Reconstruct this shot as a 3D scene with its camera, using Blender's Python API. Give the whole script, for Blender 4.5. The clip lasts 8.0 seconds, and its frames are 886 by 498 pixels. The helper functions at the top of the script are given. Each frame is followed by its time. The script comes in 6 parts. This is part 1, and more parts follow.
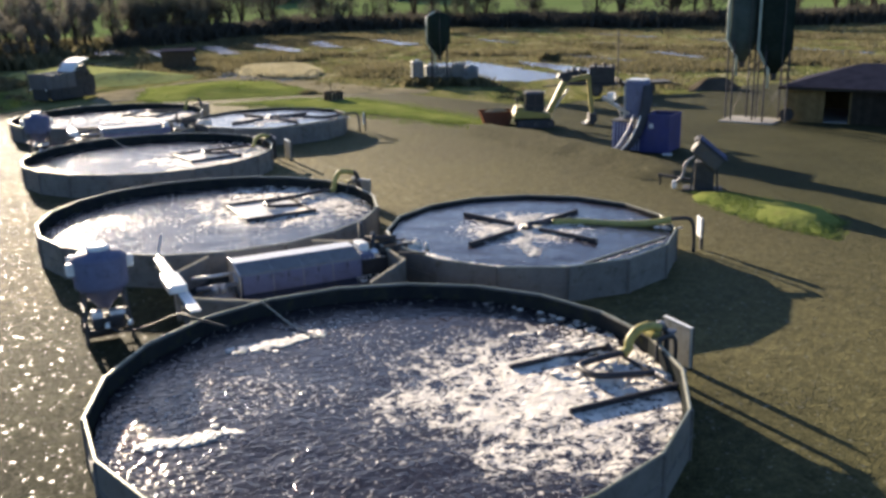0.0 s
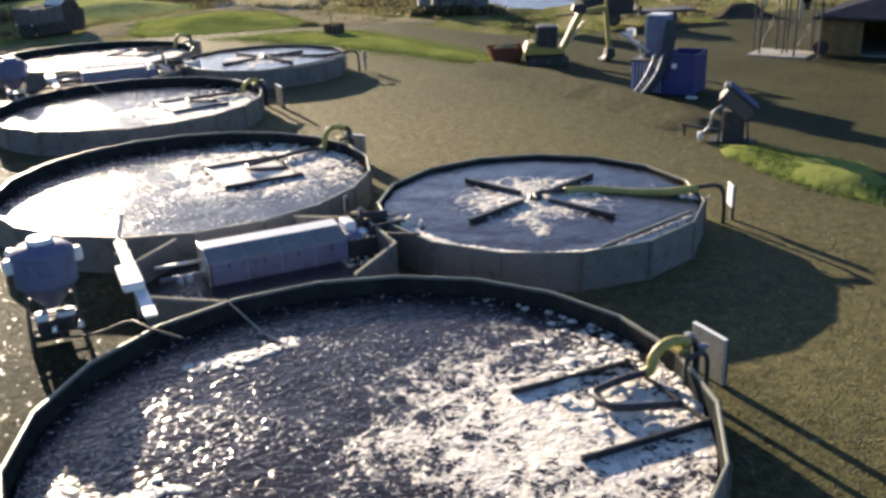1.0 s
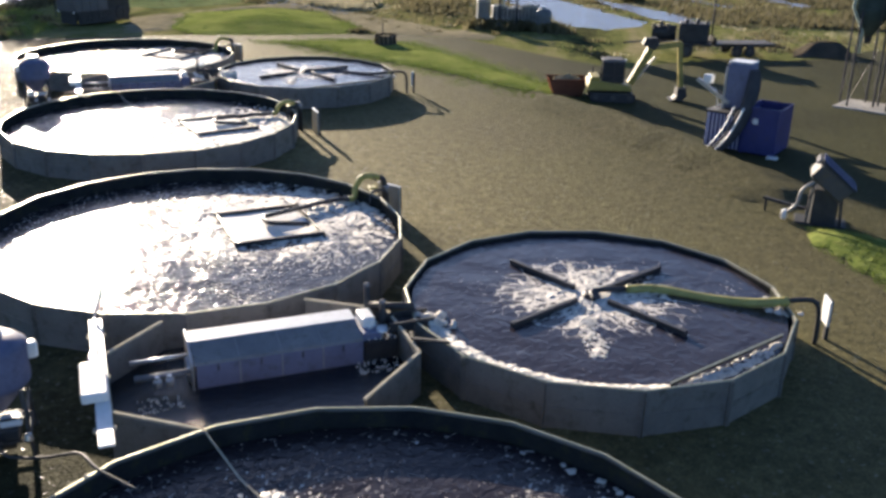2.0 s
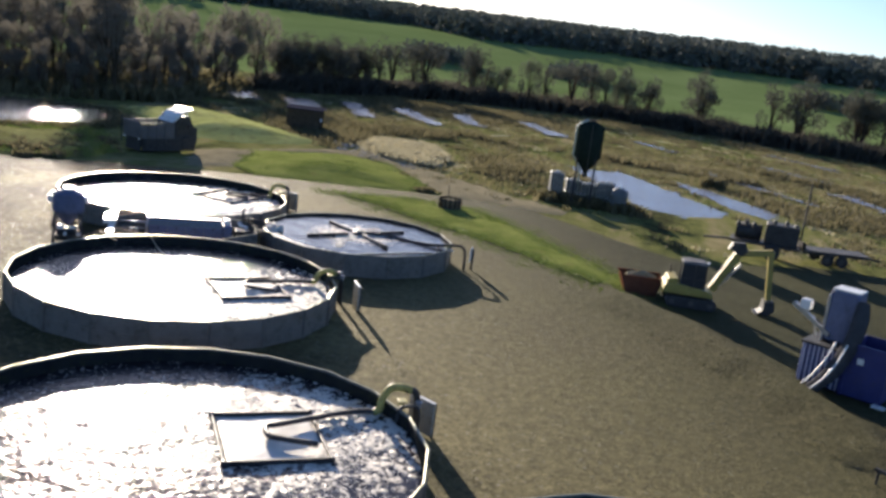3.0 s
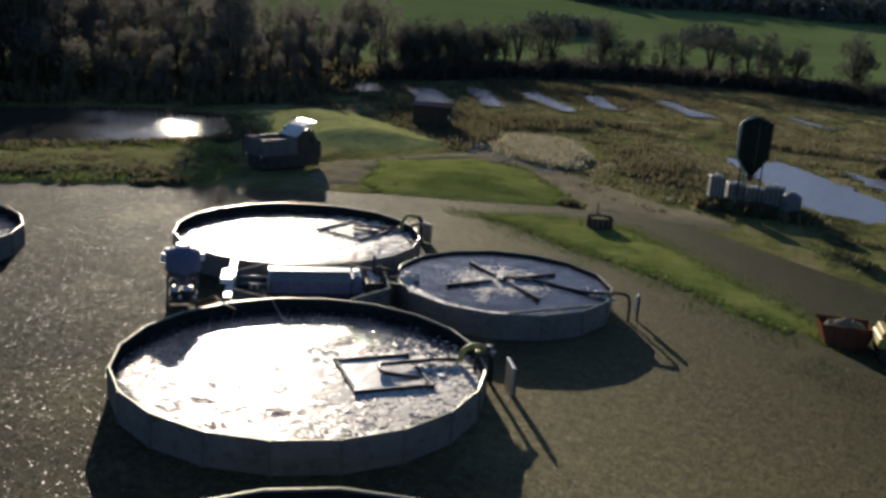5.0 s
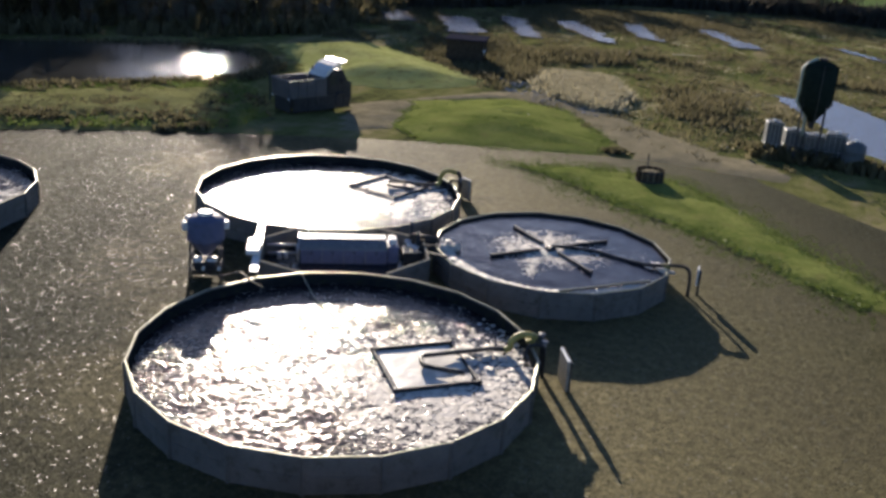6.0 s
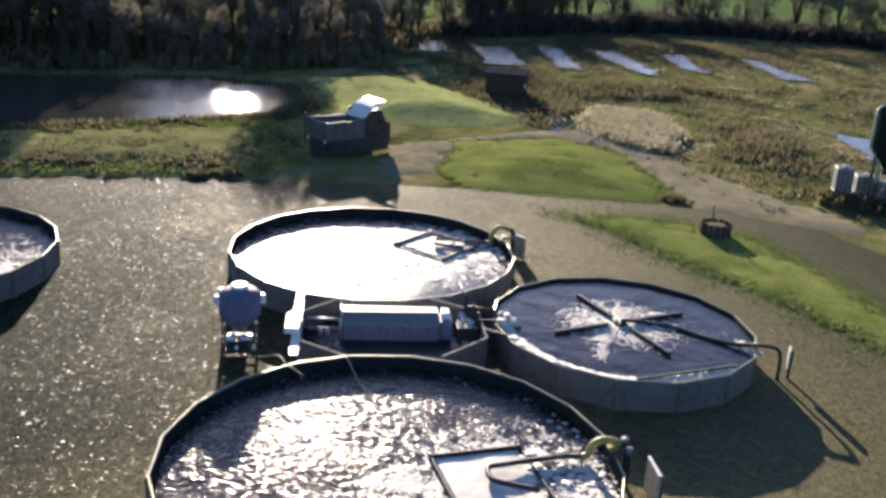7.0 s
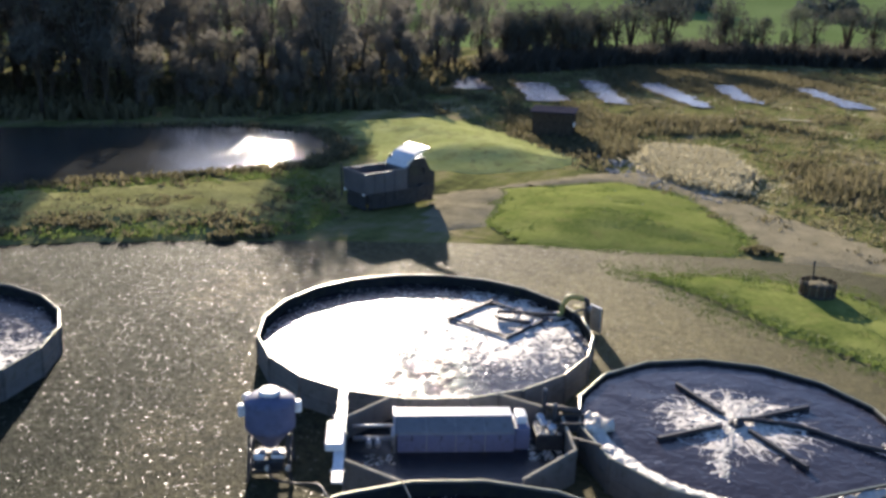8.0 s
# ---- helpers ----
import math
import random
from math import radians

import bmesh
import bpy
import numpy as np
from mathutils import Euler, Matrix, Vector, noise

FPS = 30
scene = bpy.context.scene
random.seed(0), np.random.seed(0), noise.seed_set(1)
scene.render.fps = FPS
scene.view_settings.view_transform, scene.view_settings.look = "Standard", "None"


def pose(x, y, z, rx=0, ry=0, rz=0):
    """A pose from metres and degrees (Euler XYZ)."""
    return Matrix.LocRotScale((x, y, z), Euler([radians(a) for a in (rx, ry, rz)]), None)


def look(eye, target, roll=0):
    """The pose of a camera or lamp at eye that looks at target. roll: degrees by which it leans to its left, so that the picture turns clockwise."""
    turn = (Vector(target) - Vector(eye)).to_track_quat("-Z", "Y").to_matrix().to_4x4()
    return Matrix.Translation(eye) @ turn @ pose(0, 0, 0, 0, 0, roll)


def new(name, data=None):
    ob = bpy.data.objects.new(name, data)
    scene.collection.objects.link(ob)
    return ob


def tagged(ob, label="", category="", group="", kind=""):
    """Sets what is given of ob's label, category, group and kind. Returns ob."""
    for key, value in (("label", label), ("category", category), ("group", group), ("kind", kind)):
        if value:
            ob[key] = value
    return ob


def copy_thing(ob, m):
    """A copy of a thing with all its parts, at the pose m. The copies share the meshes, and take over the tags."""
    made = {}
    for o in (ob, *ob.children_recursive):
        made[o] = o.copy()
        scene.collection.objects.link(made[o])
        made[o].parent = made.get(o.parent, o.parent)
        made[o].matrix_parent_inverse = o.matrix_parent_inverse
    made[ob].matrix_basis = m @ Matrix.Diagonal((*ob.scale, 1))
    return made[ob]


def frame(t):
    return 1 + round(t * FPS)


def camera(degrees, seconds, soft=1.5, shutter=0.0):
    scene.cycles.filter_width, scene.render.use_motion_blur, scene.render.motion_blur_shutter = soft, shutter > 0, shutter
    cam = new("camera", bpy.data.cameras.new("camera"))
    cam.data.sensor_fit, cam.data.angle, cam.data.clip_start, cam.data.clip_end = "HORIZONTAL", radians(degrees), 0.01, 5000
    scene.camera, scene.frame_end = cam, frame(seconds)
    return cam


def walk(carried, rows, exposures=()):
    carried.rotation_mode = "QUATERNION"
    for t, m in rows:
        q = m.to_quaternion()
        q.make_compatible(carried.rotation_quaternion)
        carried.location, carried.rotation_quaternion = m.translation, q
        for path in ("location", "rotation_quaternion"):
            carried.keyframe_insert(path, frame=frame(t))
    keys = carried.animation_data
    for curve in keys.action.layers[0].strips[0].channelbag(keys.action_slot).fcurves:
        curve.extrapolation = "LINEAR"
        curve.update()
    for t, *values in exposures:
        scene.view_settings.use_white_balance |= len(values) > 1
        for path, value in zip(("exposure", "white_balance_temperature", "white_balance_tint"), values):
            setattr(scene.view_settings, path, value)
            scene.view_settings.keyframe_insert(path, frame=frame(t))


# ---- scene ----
cam = camera(51.02, 8.0, soft=3.2)
PATH = [
    (0, (0.880, 6.526, 8.836), (0.408, 16.130, 6.092), -1.36),
    (0.5, (1.093, 8.044, 9.075), (0.616, 17.477, 5.788), -1.78),
    (1, (1.247, 10.189, 9.391), (0.598, 19.519, 5.850), -2.21),
    (1.2, (1.308, 11.130, 9.573), (0.636, 20.479, 6.088), -0.82),
    (2.3, (0.928, 16.618, 10.590), (-0.288, 25.861, 6.971), 1.40),
    (2.5, (0.940, 17.717, 10.730), (-0.532, 27.086, 7.557), 0.99),
    (2.7, (0.728, 18.785, 10.790), (-0.884, 28.321, 8.247), 3.45),
    (2.8, (0.615, 19.314, 10.863), (-1.066, 28.875, 8.461), 4.75),
    (3, (0.318, 20.318, 10.903), (-1.526, 29.906, 8.738), 7.25),
    (3.2, (-0.004, 21.229, 11.046), (-2.086, 30.775, 8.917), 8.08),
    (3.3, (-0.228, 21.640, 11.166), (-2.454, 31.123, 8.908), 7.17),
    (3.5, (-0.532, 22.418, 11.408), (-3.065, 31.773, 8.943), 5.68),
    (3.6, (-0.707, 22.714, 11.586), (-3.314, 31.989, 8.906), 4.74),
    (3.7, (-0.791, 22.900, 11.751), (-3.454, 32.087, 8.833), 3.91),
    (3.8, (-0.860, 23.166, 11.876), (-3.604, 32.348, 9.019), 3.66),
    (3.9, (-0.992, 23.390, 12.114), (-3.801, 32.646, 9.576), 3.77),
    (4, (-1.159, 23.679, 12.161), (-4.032, 33.004, 9.974), 3.62),
    (4.2, (-1.389, 24.226, 12.248), (-4.375, 33.608, 10.498), 3.56),
    (4.3, (-1.508, 24.503, 12.269), (-4.542, 33.891, 10.641), 3.57),
    (4.5, (-1.832, 24.995, 12.409), (-4.929, 34.388, 10.933), 3.53),
    (4.7, (-2.182, 25.660, 12.549), (-5.309, 34.993, 10.780), 3.61),
    (4.9, (-2.560, 26.231, 12.708), (-5.645, 35.437, 10.313), 3.72),
    (5, (-2.764, 26.502, 12.764), (-5.835, 35.654, 10.154), 3.98),
    (5.2, (-3.113, 27.097, 12.890), (-6.199, 36.163, 10.011), 3.81),
    (6.3, (-5.293, 30.413, 13.721), (-8.561, 39.212, 10.270), 4.00),
    (6.5, (-5.786, 30.941, 13.823), (-9.102, 39.743, 10.430), 3.92),
    (7, (-7.221, 32.929, 13.957), (-10.726, 41.730, 10.753), 3.66),
    (7.5, (-8.877, 35.473, 13.848), (-12.555, 44.249, 10.772), 3.07),
    (8, (-10.579, 38.126, 13.522), (-14.475, 46.877, 10.651), 1.73),
]
EXPOSURES = [(0, 1.62, 7350, 13), (1.0, 1.62, 7350, 13), (2.5, 1.48, 6850, 13), (3.1, 1.18, 6750, 13), (3.5, 0.7, 6650, 12), (4.1, 0.52, 6700, 12), (4.5, 0.3, 6750, 12), (4.8, 0.16, 6750, 12), (5.0, 0.38, 6750, 11), (5.2, 0.48, 6750, 11), (6.5, 1.22, 6750, 16), (8, 1.6, 6700, 14)]
walk(cam, [(t, look(eye, target, roll)) for t, eye, target, roll in PATH], EXPOSURES)

# ---- light: a low winter sun, ahead and to the left ----
SUN_AZ, SUN_EL = -31.5, 12.6
world = bpy.data.worlds.new("sky")
scene.world = world
world.use_nodes = True
wn = world.node_tree.nodes
sky = wn.new("ShaderNodeTexSky")
sky.sky_type, sky.sun_disc = "NISHITA", False
sky.sun_elevation, sky.sun_rotation = radians(SUN_EL), radians(SUN_AZ)
sky.dust_density, sky.air_density, sky.ozone_density = 0.5, 0.75, 4.0
wn["Background"].inputs["Strength"].default_value = 0.082
cool = wn.new("ShaderNodeMix")
cool.data_type, cool.blend_type = "RGBA", "MULTIPLY"
cool.inputs[0].default_value, cool.inputs[7].default_value = 1.0, (1.0, 0.965, 1.0, 1)
world.node_tree.links.new(sky.outputs[0], cool.inputs[6])
world.node_tree.links.new(cool.outputs[2], wn["Background"].inputs["Color"])
sun = new("sun", bpy.data.lights.new("sun", "SUN"))
sun.data.energy, sun.data.angle, sun.data.color = 5.2, radians(0.5), (1.0, 0.9, 0.76)
SUN_WAY = Vector((math.sin(radians(SUN_AZ)) * math.cos(radians(SUN_EL)), math.cos(radians(SUN_AZ)) * math.cos(radians(SUN_EL)), math.sin(radians(SUN_EL))))
sun.matrix_world = look(SUN_WAY * 100, (0, 0, 0))


# ---- materials ----
def nodes_of(name):
    m = bpy.data.materials.new(name)
    m.use_nodes = True
    return m, m.node_tree.nodes, m.node_tree.links, m.node_tree.nodes["Principled BSDF"]


def noise_node(n, l, scale, detail=5, rough=0.6, vec=None, kind="ShaderNodeTexNoise"):
    t = n.new(kind)
    t.inputs["Scale"].default_value = scale
    if kind == "ShaderNodeTexNoise":
        t.inputs["Detail"].default_value, t.inputs["Roughness"].default_value = detail, rough
    if vec is None:
        vec = n.new("ShaderNodeNewGeometry").outputs["Position"]
    l.new(vec, t.inputs["Vector"])
    return t


def ramp_node(n, l, src, stops):
    r = n.new("ShaderNodeValToRGB")
    e = r.color_ramp.elements
    while len(e) < len(stops):
        e.new(0.5)
    for el, (p, c) in zip(e, stops):
        el.position, el.color = p, (*c, 1) if len(c) == 3 else c
    l.new(src, r.inputs[0])
    return r


def mix_node(n, l, fac, a, b, kind="MIX"):
    m = n.new("ShaderNodeMix")
    m.data_type, m.blend_type = "RGBA", kind
    for src, i in ((fac, 0), (a, 6), (b, 7)):
        if isinstance(src, (int, float)):
            m.inputs[i].default_value = src
        elif isinstance(src, tuple):
            m.inputs[i].default_value = (*src, 1)
        else:
            l.new(src, m.inputs[i])
    return m.outputs[2]


def math_node(n, l, op, a, b=0.0, clamp=False):
    m = n.new("ShaderNodeMath")
    m.operation, m.use_clamp = op, clamp
    for src, i in ((a, 0), (b, 1)):
        if isinstance(src, (int, float)):
            m.inputs[i].default_value = src
        else:
            l.new(src, m.inputs[i])
    return m.outputs[0]


def bump_node(n, l, height, strength, distance, bs):
    b = n.new("ShaderNodeBump")
    b.inputs["Strength"].default_value, b.inputs["Distance"].default_value = strength, distance
    l.new(height, b.inputs["Height"])
    l.new(b.outputs[0], bs.inputs["Normal"])
    return b


def mat(name, a, b, scale=2.0, rough=0.7, metal=0.0, bump=0.3, fine=14.0, depth=0.01, dirt=None, rvar=0.12, random_tint=0.0):
    """Two colours mottled at a coarse and a fine scale, with relief, wear in the gloss and, if given, stains."""
    m, n, l, bs = nodes_of(name)
    big, small = noise_node(n, l, scale), noise_node(n, l, scale * fine, 4)
    f = math_node(n, l, "ADD", math_node(n, l, "MULTIPLY", big.outputs[0], 0.62), math_node(n, l, "MULTIPLY", small.outputs[0], 0.38))
    col = ramp_node(n, l, f, [(0.36, a), (0.64, b)]).outputs[0]
    if dirt:
        st = ramp_node(n, l, noise_node(n, l, scale * 2.7, 7, 0.7).outputs[0], [(0.52, (0, 0, 0)), (0.7, (1, 1, 1))])
        col = mix_node(n, l, st.outputs[0], col, dirt)
    if random_tint:
        info = n.new("ShaderNodeObjectInfo")
        v = math_node(n, l, "ADD", math_node(n, l, "MULTIPLY", info.outputs["Random"], 2 * random_tint), 1 - random_tint)
        hs = n.new("ShaderNodeHueSaturation")
        l.new(v, hs.inputs["Value"])
        l.new(col, hs.inputs["Color"])
        col = hs.outputs[0]
    l.new(col, bs.inputs["Base Color"])
    l.new(math_node(n, l, "ADD", math_node(n, l, "MULTIPLY", small.outputs[0], 2 * rvar), rough - rvar, True), bs.inputs["Roughness"])
    bs.inputs["Metallic"].default_value = metal
    bs.inputs["Specular IOR Level"].default_value = 0.0 if rough > 0.66 else 0.4
    if bump:
        bump_node(n, l, small.outputs[0], bump, depth, bs)
    return m


GREY_WALL = mat("grey_wall", (0.125, 0.12, 0.113), (0.195, 0.187, 0.172), 1.2, 0.6, 0.0, 0.25, dirt=(0.08, 0.08, 0.06), random_tint=0.08)
RIM = mat("rim_steel", (0.24, 0.24, 0.17), (0.38, 0.38, 0.29), 2.0, 0.35, 0.5, 0.15, dirt=(0.25, 0.26, 0.12))
LINER = mat("tank_liner", (0.016, 0.018, 0.022), (0.035, 0.038, 0.036), 1.5, 0.8, 0, 0.2, dirt=(0.045, 0.05, 0.025))
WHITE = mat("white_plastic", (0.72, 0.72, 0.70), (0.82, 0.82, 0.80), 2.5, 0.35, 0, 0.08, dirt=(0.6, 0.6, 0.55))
GALV = mat("galvanised_steel", (0.42, 0.43, 0.44), (0.6, 0.61, 0.62), 5, 0.38, 0.85, 0.1)
DARK = mat("dark_rubber", (0.02, 0.02, 0.022), (0.05, 0.05, 0.05), 4, 0.6, 0, 0.2)
OLIVE_HOSE = mat("olive_hose", (0.30, 0.27, 0.07), (0.42, 0.37, 0.12), 3, 0.5, 0, 0.2, dirt=(0.15, 0.13, 0.05))
BLACK_BOARD = mat("black_plastic_board", (0.02, 0.02, 0.024), (0.05, 0.045, 0.045), 3, 0.45, 0, 0.15)
PALE_BOARD = mat("weathered_board", (0.3, 0.29, 0.25), (0.42, 0.4, 0.34), 2.0, 0.75, 0, 0.3, dirt=(0.22, 0.21, 0.15))
PALE_TIMBER = mat("pale_timber", (0.36, 0.33, 0.25), (0.55, 0.5, 0.4), 3, 0.75, 0, 0.4)


# ---- building helpers ----
def thing(name, label, category, m=None, group="", kind=""):
    ob = new(name)
    ob.empty_display_size = 0.3
    if m is not None:
        ob.matrix_basis = m
    return tagged(ob, label, category, group, kind)


def part(name, bm, material, parent=None, label="", smooth=False):
    me = bpy.data.meshes.new(name)
    bmesh.ops.recalc_face_normals(bm, faces=bm.faces)
    bm.to_mesh(me)
    bm.free()
    me.materials.append(material)
    if smooth:
        me.polygons.foreach_set("use_smooth", [True] * len(me.polygons))
    ob = new(name, me)
    ob.parent = parent
    return tagged(ob, label)


def share(ob, m, parent=None):
    """Another object on the same mesh."""
    o = new(ob.name.split(".")[0], ob.data)
    o.parent, o.matrix_basis = parent or ob.parent, m
    return o


def box(x0, y0, z0, x1, y1, z1, bevel=0.0, bm=None, m=None):
    own = bmesh.new()
    bmesh.ops.create_cube(own, size=1.0, matrix=Matrix.Translation(((x0 + x1) / 2, (y0 + y1) / 2, (z0 + z1) / 2)) @ Matrix.Diagonal((x1 - x0, y1 - y0, z1 - z0, 1)))
    if bevel:
        bmesh.ops.bevel(own, geom=own.edges[:], offset=bevel, segments=2, affect="EDGES", profile=0.5)
    if m is not None:
        own.transform(m)
    return join(bm, own)


def join(bm, own):
    if bm is None:
        return own
    me = bpy.data.meshes.new("tmp")
    own.to_mesh(me)
    own.free()
    bm.from_mesh(me)
    bpy.data.meshes.remove(me)
    return bm


def tube(points, r, sides=10, bm=None, caps=True):
    """A round bar or pipe along points; r: one radius or one for each point."""
    bm = bm or bmesh.new()
    pts = [Vector(p) for p in points]
    rs = r if isinstance(r, (list, tuple)) else [r] * len(pts)
    rings, ref = [], None
    for i, p in enumerate(pts):
        d = (pts[min(i + 1, len(pts) - 1)] - pts[max(i - 1, 0)]).normalized()
        if ref is None:
            ref = Vector((0, 0, 1)) if abs(d.z) < 0.9 else Vector((1, 0, 0))
        a = (ref - d * ref.dot(d)).normalized()
        ref, b = a, d.cross(a)
        rings.append([bm.verts.new(p + rs[i] * (math.cos(k * math.tau / sides) * a + math.sin(k * math.tau / sides) * b)) for k in range(sides)])
    for r0, r1 in zip(rings, rings[1:]):
        for k in range(sides):
            bm.faces.new((r0[k], r0[(k + 1) % sides], r1[(k + 1) % sides], r1[k]))
    if caps:
        bm.faces.new(rings[0][::-1])
        bm.faces.new(rings[-1])
    return bm


def smooth_line(points, steps=6):
    """Catmull-Rom through points."""
    p = [Vector(q) for q in points]
    p = [2 * p[0] - p[1]] + p + [2 * p[-1] - p[-2]]
    out = []
    for i in range(1, len(p) - 2):
        for s in range(steps):
            t = s / steps
            out.append(0.5 * (2 * p[i] + (p[i + 1] - p[i - 1]) * t + (2 * p[i - 1] - 5 * p[i] + 4 * p[i + 1] - p[i + 2]) * t * t + (3 * p[i] - p[i - 1] - 3 * p[i + 1] + p[i + 2]) * t ** 3))
    return out + [p[-2]]


def lathe(profile, sides=32, bm=None, m=None):
    own = bmesh.new()
    rings = [[own.verts.new((max(r, 1e-4) * math.cos(k * math.tau / sides), max(r, 1e-4) * math.sin(k * math.tau / sides), z)) for k in range(sides)] for r, z in profile]
    for r0, r1 in zip(rings, rings[1:]):
        for k in range(sides):
            own.faces.new((r0[k], r0[(k + 1) % sides], r1[(k + 1) % sides], r1[k]))
    bmesh.ops.remove_doubles(own, verts=own.verts, dist=1e-3)
    if m is not None:
        own.transform(m)
    return join(bm, own)


def prism(outline, y0, y1, bm=None, m=None, bevel=0.0):
    """An outline in x, z pushed from y0 to y1."""
    own = bmesh.new()
    a = [own.verts.new((x, y0, z)) for x, z in outline]
    b = [own.verts.new((x, y1, z)) for x, z in outline]
    own.faces.new(a)
    own.faces.new(b[::-1])
    for i in range(len(a)):
        own.faces.new((a[i - 1], b[i - 1], b[i], a[i]))
    if bevel:
        bmesh.ops.bevel(own, geom=own.edges[:], offset=bevel, segments=2, affect="EDGES", profile=0.5)
    if m is not None:
        own.transform(m)
    return join(bm, own)


def bar(a, b, w, h, bm=None):
    """A square bar from a to b."""
    a, b = Vector(a), Vector(b)
    own = bmesh.new()
    m = (b - a).to_track_quat("X", "Z").to_matrix().to_4x4()
    bmesh.ops.create_cube(own, size=1, matrix=Matrix.Translation((a + b) / 2) @ m @ Matrix.Diagonal(((b - a).length, w, h, 1)))
    return join(bm, own)


# ---- the two tank groups: x across, y from the first large tank to the second ----
RA, RC, WALL = 6.0, 4.65, 1.07
GROUPS = [pose(-1.13, 24.38, 0, 0, 0, 28.5), pose(-15.98, 52.21, 0, 0, 0, 28.5)]
A_AT, B_AT, C_AT = (0, 0), ((0.1, 17.05), (0, 16.7)), (8.77, 8.96)


def water_material(name, deep, waves, chop, foam_at, foam_reach, swirl, need, sparkle_cut, calm=1.0):
    """Dark open water with wind and aerator ripples; foam gathers round foam_at, in streaks (swirl 0) or rays (1). Sun
    sparkle is painted on as white dots.
    """
    m, n, l, bs = nodes_of(name)
    co = n.new("ShaderNodeTexCoord").outputs["Object"]
    big, mid = noise_node(n, l, waves * 0.2, 2, 0.5, co), noise_node(n, l, waves, 2, 0.55, co)
    gust = math_node(n, l, "ADD", 0.55, math_node(n, l, "MULTIPLY", noise_node(n, l, 0.42, 4, 0.6, co).outputs[0], 0.9))
    lee = n.new("ShaderNodeSeparateXYZ")
    l.new(co, lee.inputs[0])
    still = n.new("ShaderNodeMapRange")
    still.inputs["From Min"].default_value, still.inputs["From Max"].default_value = -3.6, 0.2
    still.inputs["To Min"].default_value, still.inputs["To Max"].default_value = calm, 1.0
    l.new(math_node(n, l, "SUBTRACT", lee.outputs[1], math_node(n, l, "MULTIPLY", lee.outputs[0], 0.3)), still.inputs["Value"])
    gust = math_node(n, l, "MULTIPLY", gust, still.outputs[0])
    mid.inputs["Distortion"].default_value = 0.9
    h = math_node(n, l, "ADD", math_node(n, l, "MULTIPLY", big.outputs[0], chop * 1.2), math_node(n, l, "MULTIPLY", math_node(n, l, "MULTIPLY", mid.outputs[0], gust), chop))
    b = n.new("ShaderNodeBump")
    b.inputs["Strength"].default_value, b.inputs["Distance"].default_value = 1.0, 1.0
    l.new(h, b.inputs["Height"])
    l.new(b.outputs[0], bs.inputs["Normal"])
    away = n.new("ShaderNodeVectorMath")
    away.operation = "SUBTRACT"
    l.new(co, away.inputs[0])
    away.inputs[1].default_value = (*foam_at, 0)
    ln = n.new("ShaderNodeVectorMath")
    ln.operation = "LENGTH"
    l.new(away.outputs[0], ln.inputs[0])
    reach = n.new("ShaderNodeMapRange")
    reach.inputs["From Min"].default_value, reach.inputs["From Max"].default_value = 0.2, foam_reach
    reach.inputs["To Min"].default_value, reach.inputs["To Max"].default_value = 1, 0
    l.new(ln.outputs["Value"], reach.inputs["Value"])
    warp = noise_node(n, l, 0.55, 4, 0.6, co)
    if swirl:
        sep = n.new("ShaderNodeSeparateXYZ")
        l.new(away.outputs[0], sep.inputs[0])
        ang = math_node(n, l, "ADD", math_node(n, l, "ARCTAN2", sep.outputs[1], sep.outputs[0]), math_node(n, l, "MULTIPLY", warp.outputs[0], 0.9))
        com = n.new("ShaderNodeCombineXYZ")
        l.new(math_node(n, l, "MULTIPLY", ang, 3.4), com.inputs[0])
        l.new(math_node(n, l, "MULTIPLY", ln.outputs["Value"], 0.8), com.inputs[1])
        wob = n.new("ShaderNodeMixRGB")
        wob.blend_type = "ADD"
        wob.inputs[0].default_value = 0.55
        l.new(com.outputs[0], wob.inputs[1])
        l.new(noise_node(n, l, 1.6, 4, 0.6, co).outputs["Color"], wob.inputs[2])
        cells = noise_node(n, l, 1.5, vec=wob.outputs[0], kind="ShaderNodeTexVoronoi")
        cells.feature = "DISTANCE_TO_EDGE"
    else:
        add = n.new("ShaderNodeMixRGB")
        add.blend_type = "ADD"
        add.inputs[0].default_value = 1.0
        l.new(co, add.inputs[1])
        l.new(warp.outputs["Color"], add.inputs[2])
        streak, fine = noise_node(n, l, 1.2, 6, 0.6, add.outputs[0]), noise_node(n, l, 3.4, 5, 0.6, add.outputs[0])
    if swirl:
        veil = noise_node(n, l, 2.2, 7, 0.72, com.outputs[0])
        ridge = math_node(n, l, "MAXIMUM", math_node(n, l, "SUBTRACT", 1.1, math_node(n, l, "MULTIPLY", cells.outputs["Distance"], 12.0)), math_node(n, l, "SUBTRACT", 0.55, math_node(n, l, "MULTIPLY", math_node(n, l, "ABSOLUTE", math_node(n, l, "SUBTRACT", veil.outputs[0], 0.5)), 16.0)))
    else:
        ridge = math_node(n, l, "MAXIMUM", math_node(n, l, "SUBTRACT", 1.05, math_node(n, l, "MULTIPLY", math_node(n, l, "ABSOLUTE", math_node(n, l, "SUBTRACT", streak.outputs[0], 0.5)), 13.0)), math_node(n, l, "SUBTRACT", 0.85, math_node(n, l, "MULTIPLY", math_node(n, l, "ABSOLUTE", math_node(n, l, "SUBTRACT", fine.outputs[0], 0.5)), 12.0)))
    lace = noise_node(n, l, 8.0, 5, 0.8, co)
